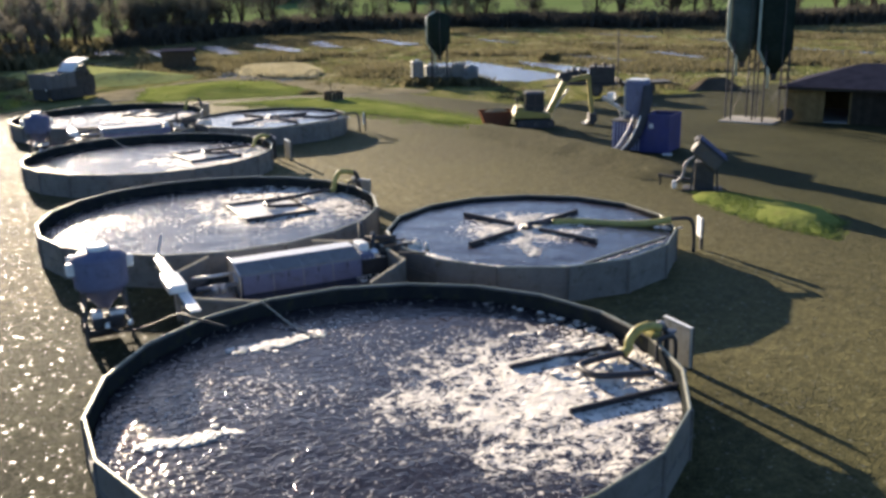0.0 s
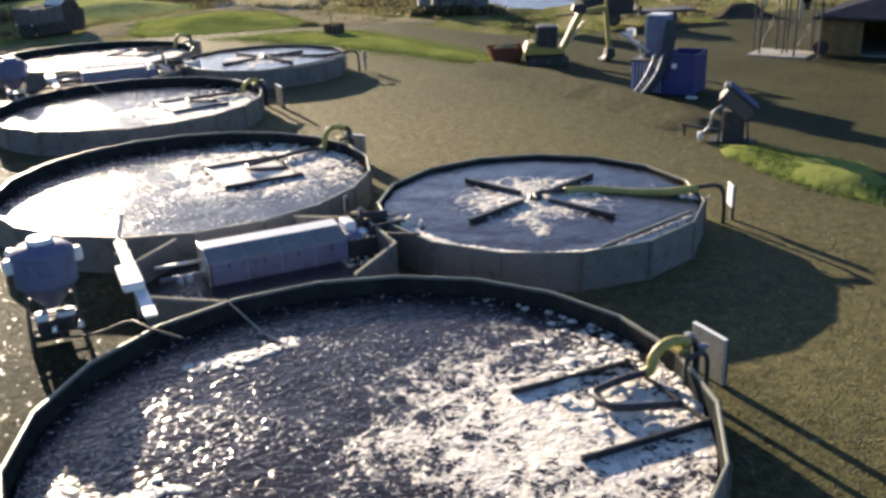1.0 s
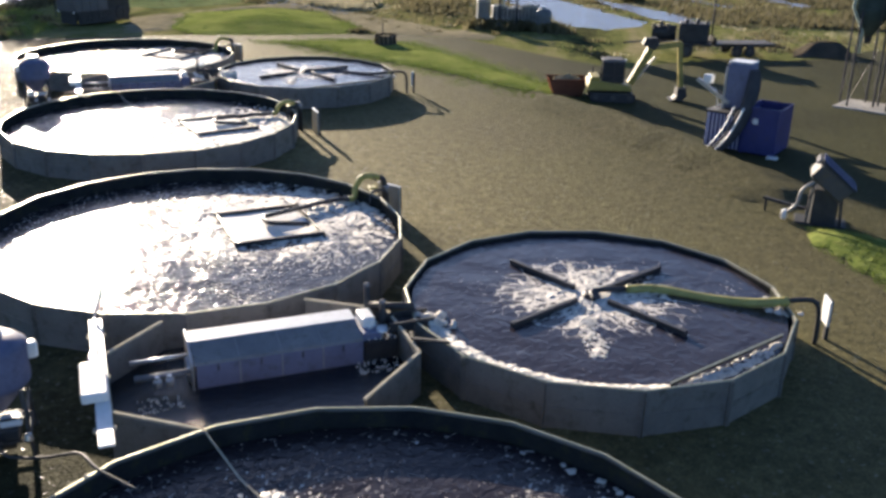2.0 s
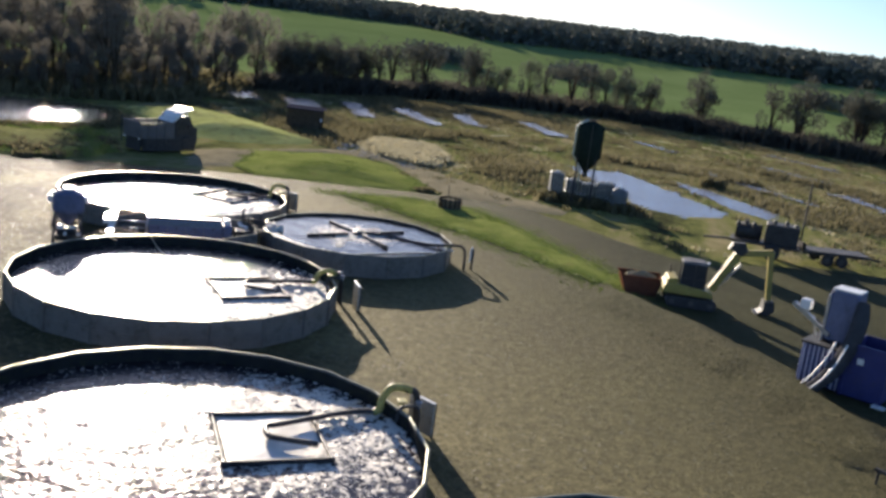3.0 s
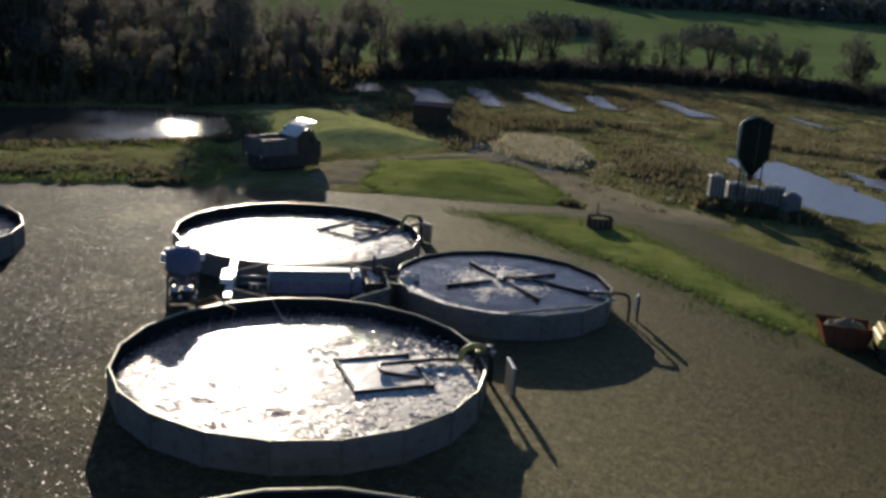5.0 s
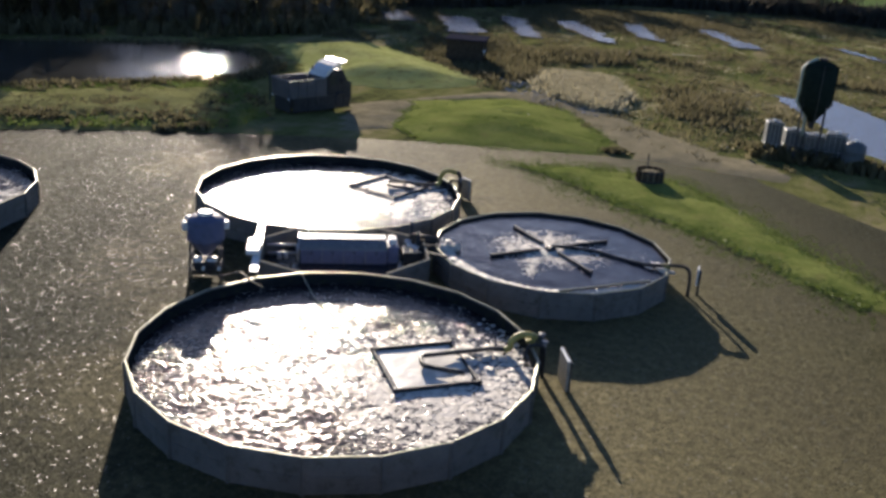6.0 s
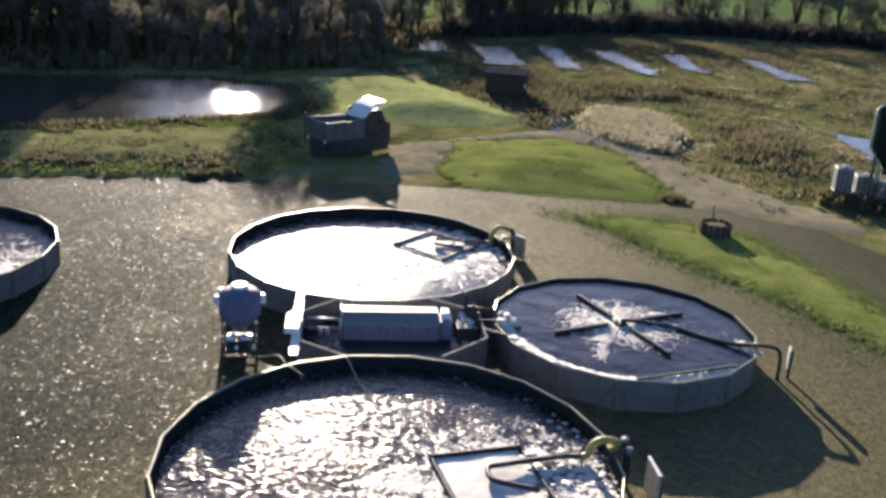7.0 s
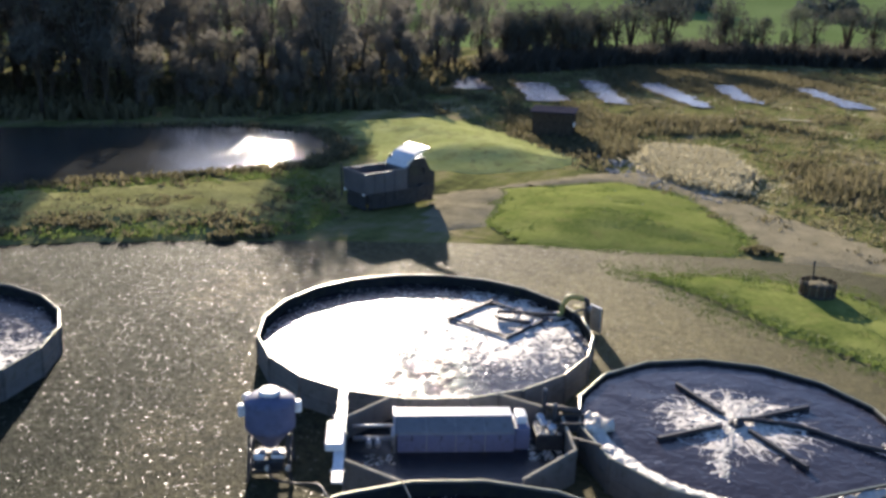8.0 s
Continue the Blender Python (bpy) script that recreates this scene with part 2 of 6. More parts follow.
    dens = math_node(n, l, "ADD", math_node(n, l, "MULTIPLY", reach.outputs[0], 2.3 if swirl else 1.5), math_node(n, l, "ADD", math_node(n, l, "MULTIPLY", warp.outputs[0], 1.5), math_node(n, l, "MULTIPLY", math_node(n, l, "SUBTRACT", lace.outputs[0], 0.2), 1.5)))
    mask = math_node(n, l, "MULTIPLY", math_node(n, l, "SUBTRACT", math_node(n, l, "ADD", ridge, dens), need), 2.6, True)
    # Sharp white dots in the froth colour paint sun sparkle on open water.
    sparkle_noise = noise_node(n, l, 8.0, 4, 0.7, co)
    loose = math_node(n, l, "MULTIPLY", math_node(n, l, "SUBTRACT", math_node(n, l, "ADD", sparkle_noise.outputs[0], math_node(n, l, "MULTIPLY", noise_node(n, l, 0.4, 3, 0.5, co).outputs[0], 0.35)), sparkle_cut), 34.0, True)
    mask = math_node(n, l, "MAXIMUM", mask, loose)
    froth = ramp_node(n, l, noise_node(n, l, 3.2, 6, 0.75, co).outputs[0], [(0.38, (0.5, 0.46, 0.39)), (0.55, (0.8, 0.745, 0.66))])
    l.new(mix_node(n, l, mask, deep, froth.outputs[0]), bs.inputs["Base Color"])
    l.new(math_node(n, l, "ADD", math_node(n, l, "MULTIPLY", mask, 0.6), 0.1, True), bs.inputs["Roughness"])
    bs.inputs["IOR"].default_value = 1.33
    return m


WATER_A = water_material("tank_water", (0.026, 0.022, 0.025), 5.2, 0.041, (3.0, -1.7), 6.0, 0, 2.55, 0.79)
WATER_B = water_material("calmer_tank_water", (0.026, 0.022, 0.025), 5.2, 0.046, (3.0, 1.2), 5.0, 0, 2.4, 0.775, 0.8)
WATER_C = water_material("round_tank_water", (0.032, 0.028, 0.034), 4.0, 0.026, (0, 0.2), 3.0, 1, 2.52, 0.86)


def disc_water(name, r, z, material, label, m, sides=96, rings=34, swell=0.02):
    bm = bmesh.new()
    mid = bm.verts.new((0, 0, 0))
    prev = None
    for i in range(1, rings + 1):
        q = r * i / rings
        ring = []
        for k in range(sides):
            a = k * math.tau / sides
            x, y = q * math.cos(a), q * math.sin(a)
            ring.append(bm.verts.new((x, y, swell * noise.fractal((x * 0.9, y * 0.9, 3.0), 1.0, 2.0, 3))))
        for k in range(sides):
            if prev is None:
                bm.faces.new((mid, ring[k], ring[(k + 1) % sides]))
            else:
                bm.faces.new((prev[k], ring[k], ring[(k + 1) % sides], prev[(k + 1) % sides]))
        prev = ring
    ob = part(name, bm, material, smooth=True)
    ob.matrix_basis = m @ pose(0, 0, z)
    return tagged(ob, label, "water", kind="structure")


def tank(r, count, label, m, turn=0.0):
    """A round tank of flat wall panels with bolted seams, a capped rim and a dark liner."""
    t = thing("fish_tank", label, "fish tank", m, "fish tanks")
    half = math.pi / count
    w = r * math.tan(half)
    first = None
    for i in range(count):
        mm = pose(0, 0, 0, 0, 0, turn + i * 360 / count)
        if first is None:
            bm = box(r - 0.06, -w + 0.004, 0, r, w - 0.004, WALL - 0.03, 0.008)
            box(r, -w + 0.006, 0, r + 0.045, -w + 0.05, WALL - 0.04, 0, bm)
            box(r, w - 0.05, 0, r + 0.045, w - 0.006, WALL - 0.04, 0, bm)
            box(r, -w + 0.05, 0.46, r + 0.02, w - 0.05, 0.50, 0, bm)
            first = part("wall_panel", bm, GREY_WALL, t)
            first.matrix_basis = mm
            bm = box(r - 0.052, -w - 0.004, WALL - 0.03, r + 0.004, w + 0.004, WALL, 0.014)
            rim = part("rim", bm, RIM, t, "pale capped steel rim")
            rim.matrix_basis = mm
        else:
            share(first, mm, t)
            share(rim, mm, t)
    bm = bmesh.new()
    ro = (r - 0.075) / math.cos(half) * 0.999
    a = [(ro * math.cos(radians(turn) + (2 * k + 1) * half), ro * math.sin(radians(turn) + (2 * k + 1) * half)) for k in range(count)]
    lo, hi = [bm.verts.new((x, y, 0.06)) for x, y in a], [bm.verts.new((x, y, WALL - 0.06)) for x, y in a]
    for k in range(count):
        bm.faces.new((lo[k - 1], lo[k], hi[k], hi[k - 1]))
    bm.faces.new(lo)
    part("liner", bm, LINER, t, "dark green pond liner")
    return t


TANKS = []
for g, b_at in zip(GROUPS, B_AT):
    for (x, y), r, cnt in ((A_AT, RA, 20), (b_at, RA, 20), (C_AT, RC, 15)):
        TANKS.append((g @ pose(x, y, 0), r, cnt))
made = {}
second = [0, 1, 0, 0, 1, 0, 0]
for i, (m, r, cnt) in enumerate(TANKS + [(pose(-40.17, 56.89, 0, 0, 0, 28.5), RA, 20)]):
    if r in made:
        copy_thing(made[r], m)
    else:
        made[r] = tank(r, cnt, "large round grey-walled tank with churning dark water" if r == RA else "smaller round grey tank filled to its rim", m)
    big = r == RA
    disc_water("water", r - 0.1, 0.66 if big else 0.93, (WATER_B if second[i] else WATER_A) if big else WATER_C, "dark rippled tank water with white aeration foam" if big else "dark tank water with rays of white foam", m)

# ---- ground ----
def smoothstep(a, b, x):
    t = min(1, max(0, (x - a) / (b - a)))
    return t * t * (3 - 2 * t)


def height(x, y):
    d = math.hypot(x, y - 40)
    z = -0.25 * smoothstep(95, 130, y) if y > 0 else 0
    z += 17 * smoothstep(190, 520, d) + 12 * smoothstep(470, 800, d) * (0.85 + 0.3 * noise.noise((x / 260, y / 260, 0)))
    return z


def ground_material():
    m, n, l, bs = nodes_of("ground_mix")
    pos = n.new("ShaderNodeNewGeometry").outputs["Position"]
    a = noise_node(n, l, 0.06, 6, 0.65, pos)
    b = noise_node(n, l, 0.9, 6, 0.7, pos)
    f = math_node(n, l, "ADD", math_node(n, l, "MULTIPLY", a.outputs[0], 0.6), math_node(n, l, "MULTIPLY", b.outputs[0], 0.4))
    turn = n.new("ShaderNodeMapping")
    turn.inputs["Rotation"].default_value, turn.inputs["Scale"].default_value = (0, 0, radians(-23)), (0.3, 0.05, 0.3)
    l.new(pos, turn.inputs["Vector"])
    ditch = noise_node(n, l, 1.0, 5, 0.6, turn.outputs[0])
    f = math_node(n, l, "ADD", math_node(n, l, "MULTIPLY", f, 0.55), math_node(n, l, "MULTIPLY", ditch.outputs[0], 0.45))
    near = ramp_node(n, l, f, [(0.41, (0.05, 0.052, 0.03)), (0.46, (0.12, 0.13, 0.05)), (0.5, (0.17, 0.175, 0.065)), (0.54, (0.22, 0.2, 0.1)), (0.6, (0.31, 0.26, 0.15))])
    l.new(near.outputs[0], bs.inputs["Base Color"])
    bs.inputs["Roughness"].default_value = 0.9
    bs.inputs["Specular IOR Level"].default_value = 0.0
    bump_node(n, l, b.outputs[0], 0.8, 0.3, bs)
    return m


def field_material():
    m, n, l, bs = nodes_of("field_grass")
    a = noise_node(n, l, 0.02, 5)
    b = noise_node(n, l, 1.2, 5)
    f = math_node(n, l, "ADD", math_node(n, l, "MULTIPLY", a.outputs[0], 0.6), math_node(n, l, "MULTIPLY", b.outputs[0], 0.4))
    l.new(ramp_node(n, l, f, [(0.35, (0.115, 0.17, 0.06)), (0.65, (0.185, 0.25, 0.1))]).outputs[0], bs.inputs["Base Color"])
    bs.inputs["Roughness"].default_value = 0.85
    bs.inputs["Specular IOR Level"].default_value = 0.0
    return m


def gravel_material():
    m, n, l, bs = nodes_of("wet_gravel")
    pos = n.new("ShaderNodeNewGeometry").outputs["Position"]
    patch, grit = noise_node(n, l, 0.075, 6, 0.62, pos), noise_node(n, l, 7, 6, 0.75, pos)
    stone = noise_node(n, l, 24.0, vec=pos, kind="ShaderNodeTexVoronoi")
    col = ramp_node(n, l, math_node(n, l, "ADD", math_node(n, l, "MULTIPLY", patch.outputs[0], 0.6), math_node(n, l, "MULTIPLY", grit.outputs[0], 0.4)),
                    [(0.36, (0.11, 0.105, 0.07)), (0.5, (0.175, 0.165, 0.1)), (0.62, (0.25, 0.228, 0.132))])
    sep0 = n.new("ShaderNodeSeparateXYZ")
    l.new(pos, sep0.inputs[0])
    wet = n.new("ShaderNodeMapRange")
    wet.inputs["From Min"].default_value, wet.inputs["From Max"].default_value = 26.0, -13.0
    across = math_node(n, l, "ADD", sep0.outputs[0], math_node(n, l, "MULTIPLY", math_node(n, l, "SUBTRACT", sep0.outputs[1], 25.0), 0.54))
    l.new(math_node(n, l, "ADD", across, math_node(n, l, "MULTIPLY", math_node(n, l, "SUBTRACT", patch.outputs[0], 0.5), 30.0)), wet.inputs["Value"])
    # Left: dark wet gravel. Tan middle and dark right paint in the sun glare's falloff.
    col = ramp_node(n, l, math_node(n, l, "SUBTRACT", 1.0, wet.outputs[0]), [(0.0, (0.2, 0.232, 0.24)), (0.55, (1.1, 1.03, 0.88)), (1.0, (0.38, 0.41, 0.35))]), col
    # Darker, slightly greener gravel towards low y, with an uneven edge.
    near_fade = n.new("ShaderNodeMapRange")
    near_fade.inputs["From Min"].default_value, near_fade.inputs["From Max"].default_value = 19.0, 40.0
    near_fade.inputs["To Min"].default_value, near_fade.inputs["To Max"].default_value = 0.0, 1.0
    l.new(math_node(n, l, "ADD", sep0.outputs[1], math_node(n, l, "MULTIPLY", math_node(n, l, "SUBTRACT", patch.outputs[0], 0.5), 24.0)), near_fade.inputs["Value"])
    near_tint = ramp_node(n, l, near_fade.outputs[0], [(0.0, (0.62, 0.66, 0.56)), (1.0, (1.0, 1.0, 1.0))])
    bw = n.new("ShaderNodeRGBToBW")
    l.new(stone.outputs["Color"], bw.inputs[0])
    tint = mix_node(n, l, 0.4, mix_node(n, l, 1.0, mix_node(n, l, 1.0, col[1].outputs[0], col[0].outputs[0], "MULTIPLY"), near_tint.outputs[0], "MULTIPLY"), bw.outputs[0], "MULTIPLY")
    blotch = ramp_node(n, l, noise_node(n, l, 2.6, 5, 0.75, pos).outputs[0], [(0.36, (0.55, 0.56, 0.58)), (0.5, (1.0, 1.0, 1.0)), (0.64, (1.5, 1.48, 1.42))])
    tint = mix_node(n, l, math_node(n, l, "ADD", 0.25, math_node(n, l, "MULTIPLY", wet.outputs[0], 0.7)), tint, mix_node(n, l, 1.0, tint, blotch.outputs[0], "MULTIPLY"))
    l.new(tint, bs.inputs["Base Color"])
    sep = n.new("ShaderNodeSeparateXYZ")
    l.new(stone.outputs["Color"], sep.inputs[0])
    clod = noise_node(n, l, 13.0, vec=pos, kind="ShaderNodeTexVoronoi")
    sep2 = n.new("ShaderNodeSeparateXYZ")
    l.new(clod.outputs["Color"], sep2.inputs[0])
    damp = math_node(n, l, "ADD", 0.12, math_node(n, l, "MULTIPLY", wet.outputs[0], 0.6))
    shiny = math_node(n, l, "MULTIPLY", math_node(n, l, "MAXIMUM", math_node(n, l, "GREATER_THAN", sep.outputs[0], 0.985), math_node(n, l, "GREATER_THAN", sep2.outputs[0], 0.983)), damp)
    l.new(math_node(n, l, "SUBTRACT", 0.78, math_node(n, l, "MULTIPLY", shiny, 0.6)), bs.inputs["Roughness"])
    l.new(math_node(n, l, "ADD", 0.03, math_node(n, l, "MULTIPLY", shiny, 0.7)), bs.inputs["Specular IOR Level"])
    relief = bump_node(n, l, math_node(n, l, "ADD", stone.outputs["Distance"], grit.outputs[0]), 0.5, 0.05, bs)
    tilt = n.new("ShaderNodeVectorMath")
    tilt.operation = "MULTIPLY_ADD"
    l.new(mix_node(n, l, 0.5, clod.outputs["Color"], stone.outputs["Color"]), tilt.inputs[0])
    tilt.inputs[1].default_value, tilt.inputs[2].default_value = (0.5, 0.5, 0.0), (-0.25, -0.25, 1.0)
    unit = n.new("ShaderNodeVectorMath")
    unit.operation = "NORMALIZE"
    l.new(tilt.outputs[0], unit.inputs[0])
    l.new(unit.outputs[0], relief.inputs["Normal"])
    return m


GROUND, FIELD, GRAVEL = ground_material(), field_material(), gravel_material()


def axis(lo, hi, c0, c1, fine, grow):
    out, x, s = [], c0, fine
    while x < c1:
        out.append(x)
        x += fine
    while x < hi:
        out.append(x)
        s *= grow
        x += s
    out.append(hi)
    x, s = c0, fine
    while x > lo:
        s *= grow
        x -= s
        out.append(max(x, lo))
    return sorted(set(out))


xs, ys = axis(-2500, 2500, -120, 90, 5, 1.12), axis(-1500, 3500, -20, 230, 5, 1.1)
verts = [(x, y, height(x, y) + (0.12 * noise.noise((x / 9, y / 9, 1)) - 0.1 if y > 60 else -0.06)) for y in ys for x in xs]
nx = len(xs)
faces = [(j * nx + i, j * nx + i + 1, (j + 1) * nx + i + 1, (j + 1) * nx + i) for j in range(len(ys) - 1) for i in range(nx - 1)]
me = bpy.data.meshes.new("ground")
me.from_pydata(verts, [], faces)
me.polygons.foreach_set("use_smooth", [True] * len(faces))
for mm in (GROUND, FIELD):
    me.materials.append(mm)
for p in me.polygons:
    c = p.center
    if math.hypot(c.x, c.y - 40) > 185:
        p.material_index = 1
tagged(new("ground", me), "rough wet meadow with green fields rising to hills", "ground", kind="structure")


def sheet(name, outline, z, material, label, category, wobble=0.0, depth=0.3, seed=0, dense=1.5):
    """A flat area with an uneven edge, a little thick."""
    pts = []
    for i, (x, y) in enumerate(outline):
        x1, y1 = outline[(i + 1) % len(outline)]
        k = max(1, int(math.hypot(x1 - x, y1 - y) / dense))
        for s in range(k):
            px, py = x + (x1 - x) * s / k, y + (y1 - y) * s / k
            pts.append((px + wobble * noise.noise((px / 2.3, py / 2.3, seed)), py + wobble * noise.noise((px / 2.3, py / 2.3, seed + 9))))
    bm = bmesh.new()
    top = [bm.verts.new((x, y, z)) for x, y in pts]
    low = [bm.verts.new((x, y, z - depth)) for x, y in pts]
    f = bm.faces.new(top)
    for i in range(len(top)):
        bm.faces.new((top[i - 1], low[i - 1], low[i], top[i]))
    bmesh.ops.triangulate(bm, faces=[f])
    return tagged(part(name, bm, material), label, category, kind="structure")


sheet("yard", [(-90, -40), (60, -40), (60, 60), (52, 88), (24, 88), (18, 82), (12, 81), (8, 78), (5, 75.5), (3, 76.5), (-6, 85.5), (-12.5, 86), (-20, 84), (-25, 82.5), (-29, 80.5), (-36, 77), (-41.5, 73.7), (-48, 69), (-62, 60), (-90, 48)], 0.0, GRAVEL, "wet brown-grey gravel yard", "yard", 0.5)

# ---- equipment of the two tank groups ----
DULL = mat("dull_grey_steel", (0.05, 0.05, 0.052), (0.09, 0.088, 0.085), 1.5, 0.6, 0, 0.2, dirt=(0.1, 0.085, 0.06))
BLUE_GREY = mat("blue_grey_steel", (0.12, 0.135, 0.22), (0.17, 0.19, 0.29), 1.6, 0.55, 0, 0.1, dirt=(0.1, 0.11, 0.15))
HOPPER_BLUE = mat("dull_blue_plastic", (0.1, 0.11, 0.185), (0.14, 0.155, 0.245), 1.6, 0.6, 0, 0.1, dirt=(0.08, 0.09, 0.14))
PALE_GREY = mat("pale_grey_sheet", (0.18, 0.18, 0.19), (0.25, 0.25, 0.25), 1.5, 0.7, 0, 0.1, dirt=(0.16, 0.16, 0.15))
STEEL = mat("brushed_steel", (0.5, 0.5, 0.5), (0.68, 0.68, 0.66), 3, 0.3, 0.8, 0.08)
CONCRETE = mat("concrete", (0.34, 0.33, 0.3), (0.46, 0.44, 0.4), 1.4, 0.85, 0, 0.4, dirt=(0.16, 0.15, 0.12))
FOAM = mat("water_foam", (0.68, 0.64, 0.56), (0.84, 0.79, 0.71), 5, 0.6, 0, 0.9, 6, 0.05)
WET_FROTH = mat("wet_froth", (0.6, 0.57, 0.5), (0.8, 0.76, 0.68), 2.2, 0.32, 0, 0.35, 9, 0.01, rvar=0.08)
SUMP_WATER = mat("sump_water", (0.008, 0.009, 0.012), (0.018, 0.018, 0.02), 2.5, 0.1, 0, 0.6, 3, 0.06, rvar=0.05)
PIPE_GREY = mat("grey_pipe", (0.2, 0.2, 0.21), (0.3, 0.3, 0.3), 4, 0.45, 0, 0.1)


def drum_filter(m, x0, x1):
    """A drum filter in a long steel housing with a hinged lid and an end box."""
    t = thing("drum_filter", "long pale steel drum filter housing with a white lid", "drum filter", m, "drum filters")
    prof = [(8.72, 0.12), (8.72, 0.9), (8.82, 0.94), (9.95, 0.94), (9.95, 0.12)]
    turn = Matrix(((0, 1, 0, 0), (1, 0, 0, 0), (0, 0, 1, 0), (0, 0, 0, 1)))
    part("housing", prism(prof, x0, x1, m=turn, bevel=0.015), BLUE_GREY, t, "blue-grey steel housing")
    # Lid colours carry the light: white for the sunlit top, grey for the shaded slope.
    lid = part("lid", prism([(9.4, 0.95), (9.4, 1.14), (9.92, 1.16), (9.99, 1.05), (9.99, 0.95)], x0 - 0.05, x1 + 0.02, m=turn, bevel=0.012), WHITE, t, "lid top coloured white as if sunlit")
    front = part("front_lid", prism([(8.69, 0.9), (8.74, 0.95), (9.395, 1.13), (9.395, 0.96), (8.83, 0.945), (8.72, 0.905)], x0 - 0.03, x1 + 0.01, m=turn, bevel=0.004), PALE_GREY, t, "sloping front lid greyed as if shaded")
    part("end_cheek", prism([(8.68, 0.1), (8.68, 0.93), (8.76, 0.99), (9.4, 1.17), (9.98, 1.19), (10.0, 0.1)], x0 - 0.1, x0 - 0.055, m=turn, bevel=0.008), STEEL, t, "bright steel end cheek")
    n = 4
    for i in range(n):
        x = x0 + (x1 - x0) * (i + 0.5) / n
        part("hinge", box(x - 0.07, 9.96, 0.98, x + 0.07, 10.02, 1.06, 0.01), STEEL, lid)
        part("latch", box(x - 0.018, 8.695, 0.72, x + 0.018, 8.718, 0.86, 0.004), DARK, t, "narrow dark latch slot")
    for i in range(1, n):
        x = x0 + (x1 - x0) * i / n
        part("seam_strip", box(x - 0.015, 8.705, 0.14, x + 0.015, 8.718, 0.88), PIPE_GREY, t)
        part("lid_seam", bar((x, 8.76, 0.965), (x, 9.38, 1.135), 0.02, 0.012), PIPE_GREY, front)
    for x in (x0 + 0.15, x1 - 0.25):
        part("foot", box(x, 8.7, 0, x + 0.14, 9.9, 0.12, 0.01), GALV, t)
    part("end_box", box(x1 + 0.03, 8.85, 0.1, x1 + 0.48, 9.8, 1.0, 0.03), BLUE_GREY, t, "blue-grey drive box")
    part("motor_cover", box(x1 + 0.1, 9.1, 1.0, x1 + 0.42, 9.7, 1.24, 0.05), WHITE, t, "white motor cover")
    part("end_flange", tube([(x0 - 0.16, 9.3, 0.55), (x0 - 0.1, 9.3, 0.55)], 0.3, 20), STEEL, t)
    part("outlet_pipe", tube([(x0 - 1.25, 9.05, 0.62), (x0 - 0.1, 9.05, 0.62)], 0.07, 12), PIPE_GREY, t, smooth=True)
    part("spray_pipe", tube([(x0 - 1.3, 9.35, 0.86), (x0 - 0.08, 9.35, 0.86)], 0.05, 10), STEEL, t, smooth=True)
    for dx in (0.55, 0.8):
        part("valve", lathe([(0, 0), (0.07, 0), (0.09, 0.05), (0.09, 0.16), (0.05, 0.2), (0.05, 0.26), (0, 0.26)], 12, m=pose(x0 - dx, 8.75, 0.5)), STEEL, t, "shiny steel valve")
    return t


def sump(m):
    """The eight-sided chamber between the tanks: thin walls, a pale cap and dark water."""
    t = thing("filter_sump", "low grey-walled chamber with dark churning water", "sump", m, "filter sumps")
    pts = [(-2.72, 7.15), (-1.22, 6.0), (1.95, 6.05), (3.62, 7.55), (3.62, 9.85), (1.95, 11.05), (-1.45, 10.85), (-2.72, 9.6)]
    for i, (x, y) in enumerate(pts):
        x1, y1 = pts[(i + 1) % 8]
        if i in (1, 5):
            continue
        part("side_wall", bar((x, y, 0.5), (x1, y1, 0.5), 0.07, 1.0), GREY_WALL, t)
        d = Vector((x1 - x, y1 - y, 0)).normalized() * 0.03
        part("wall_cap", bar((x - d.x, y - d.y, 1.03), (x1 + d.x, y1 + d.y, 1.03), 0.065, 0.045), PALE_TIMBER, t, "pale capping board")
    bm = bmesh.new()
    bm.faces.new([bm.verts.new((x * 0.985, 8.5 + (y - 8.5) * 0.97, 0.05)) for x, y in pts])
    part("floor_slab", bm, GREY_WALL, t)
    bm = bmesh.new()
    bm.faces.new([bm.verts.new((x * 0.985, 8.5 + (y - 8.5) * 0.97, 0.34)) for x, y in pts])
    tagged(part("chamber_water", bm, SUMP_WATER), "dark water in the filter chamber", "water", kind="structure").matrix_basis = m
    return t


def walkway(m):
    t = thing("walkway_plank", "narrow pale plank bridging two tank rims", "plank", m, "planks")
    part("plank", box(-2.98, 5.85, 1.07, -2.70, 11.25, 1.13, 0.008), WHITE, t, "worn white plank")
    for y in (6.5, 8.5, 10.5):
        part("bearer", box(-3.05, y, 1.0, -2.64, y + 0.08, 1.066), PALE_TIMBER, t)
    part("support_post", box(-2.9, 8.4, 0, -2.78, 8.52, 1.0), GALV, t)
    c = thing("control_box", "white plastic control box on a plank", "control box", m, "control boxes")
    part("cover", box(-3.22, 7.35, 1.135, -2.72, 8.75, 1.36, 0.05), WHITE, c)
    part("base", box(-3.16, 7.42, 1.132, -2.78, 8.68, 1.16), DARK, c)
    part("conduit", tube(smooth_line([(-3.0, 8.7, 1.24), (-3.0, 9.1, 1.3), (-2.86, 9.9, 1.2), (-2.86, 11.2, 1.18)], 5), 0.03, 8), GALV, c, smooth=True)
    part("stay", bar((-2.86, 11.2, 1.16), (-2.6, 11.9, 1.62), 0.05, 0.05), GALV, c)
    return t


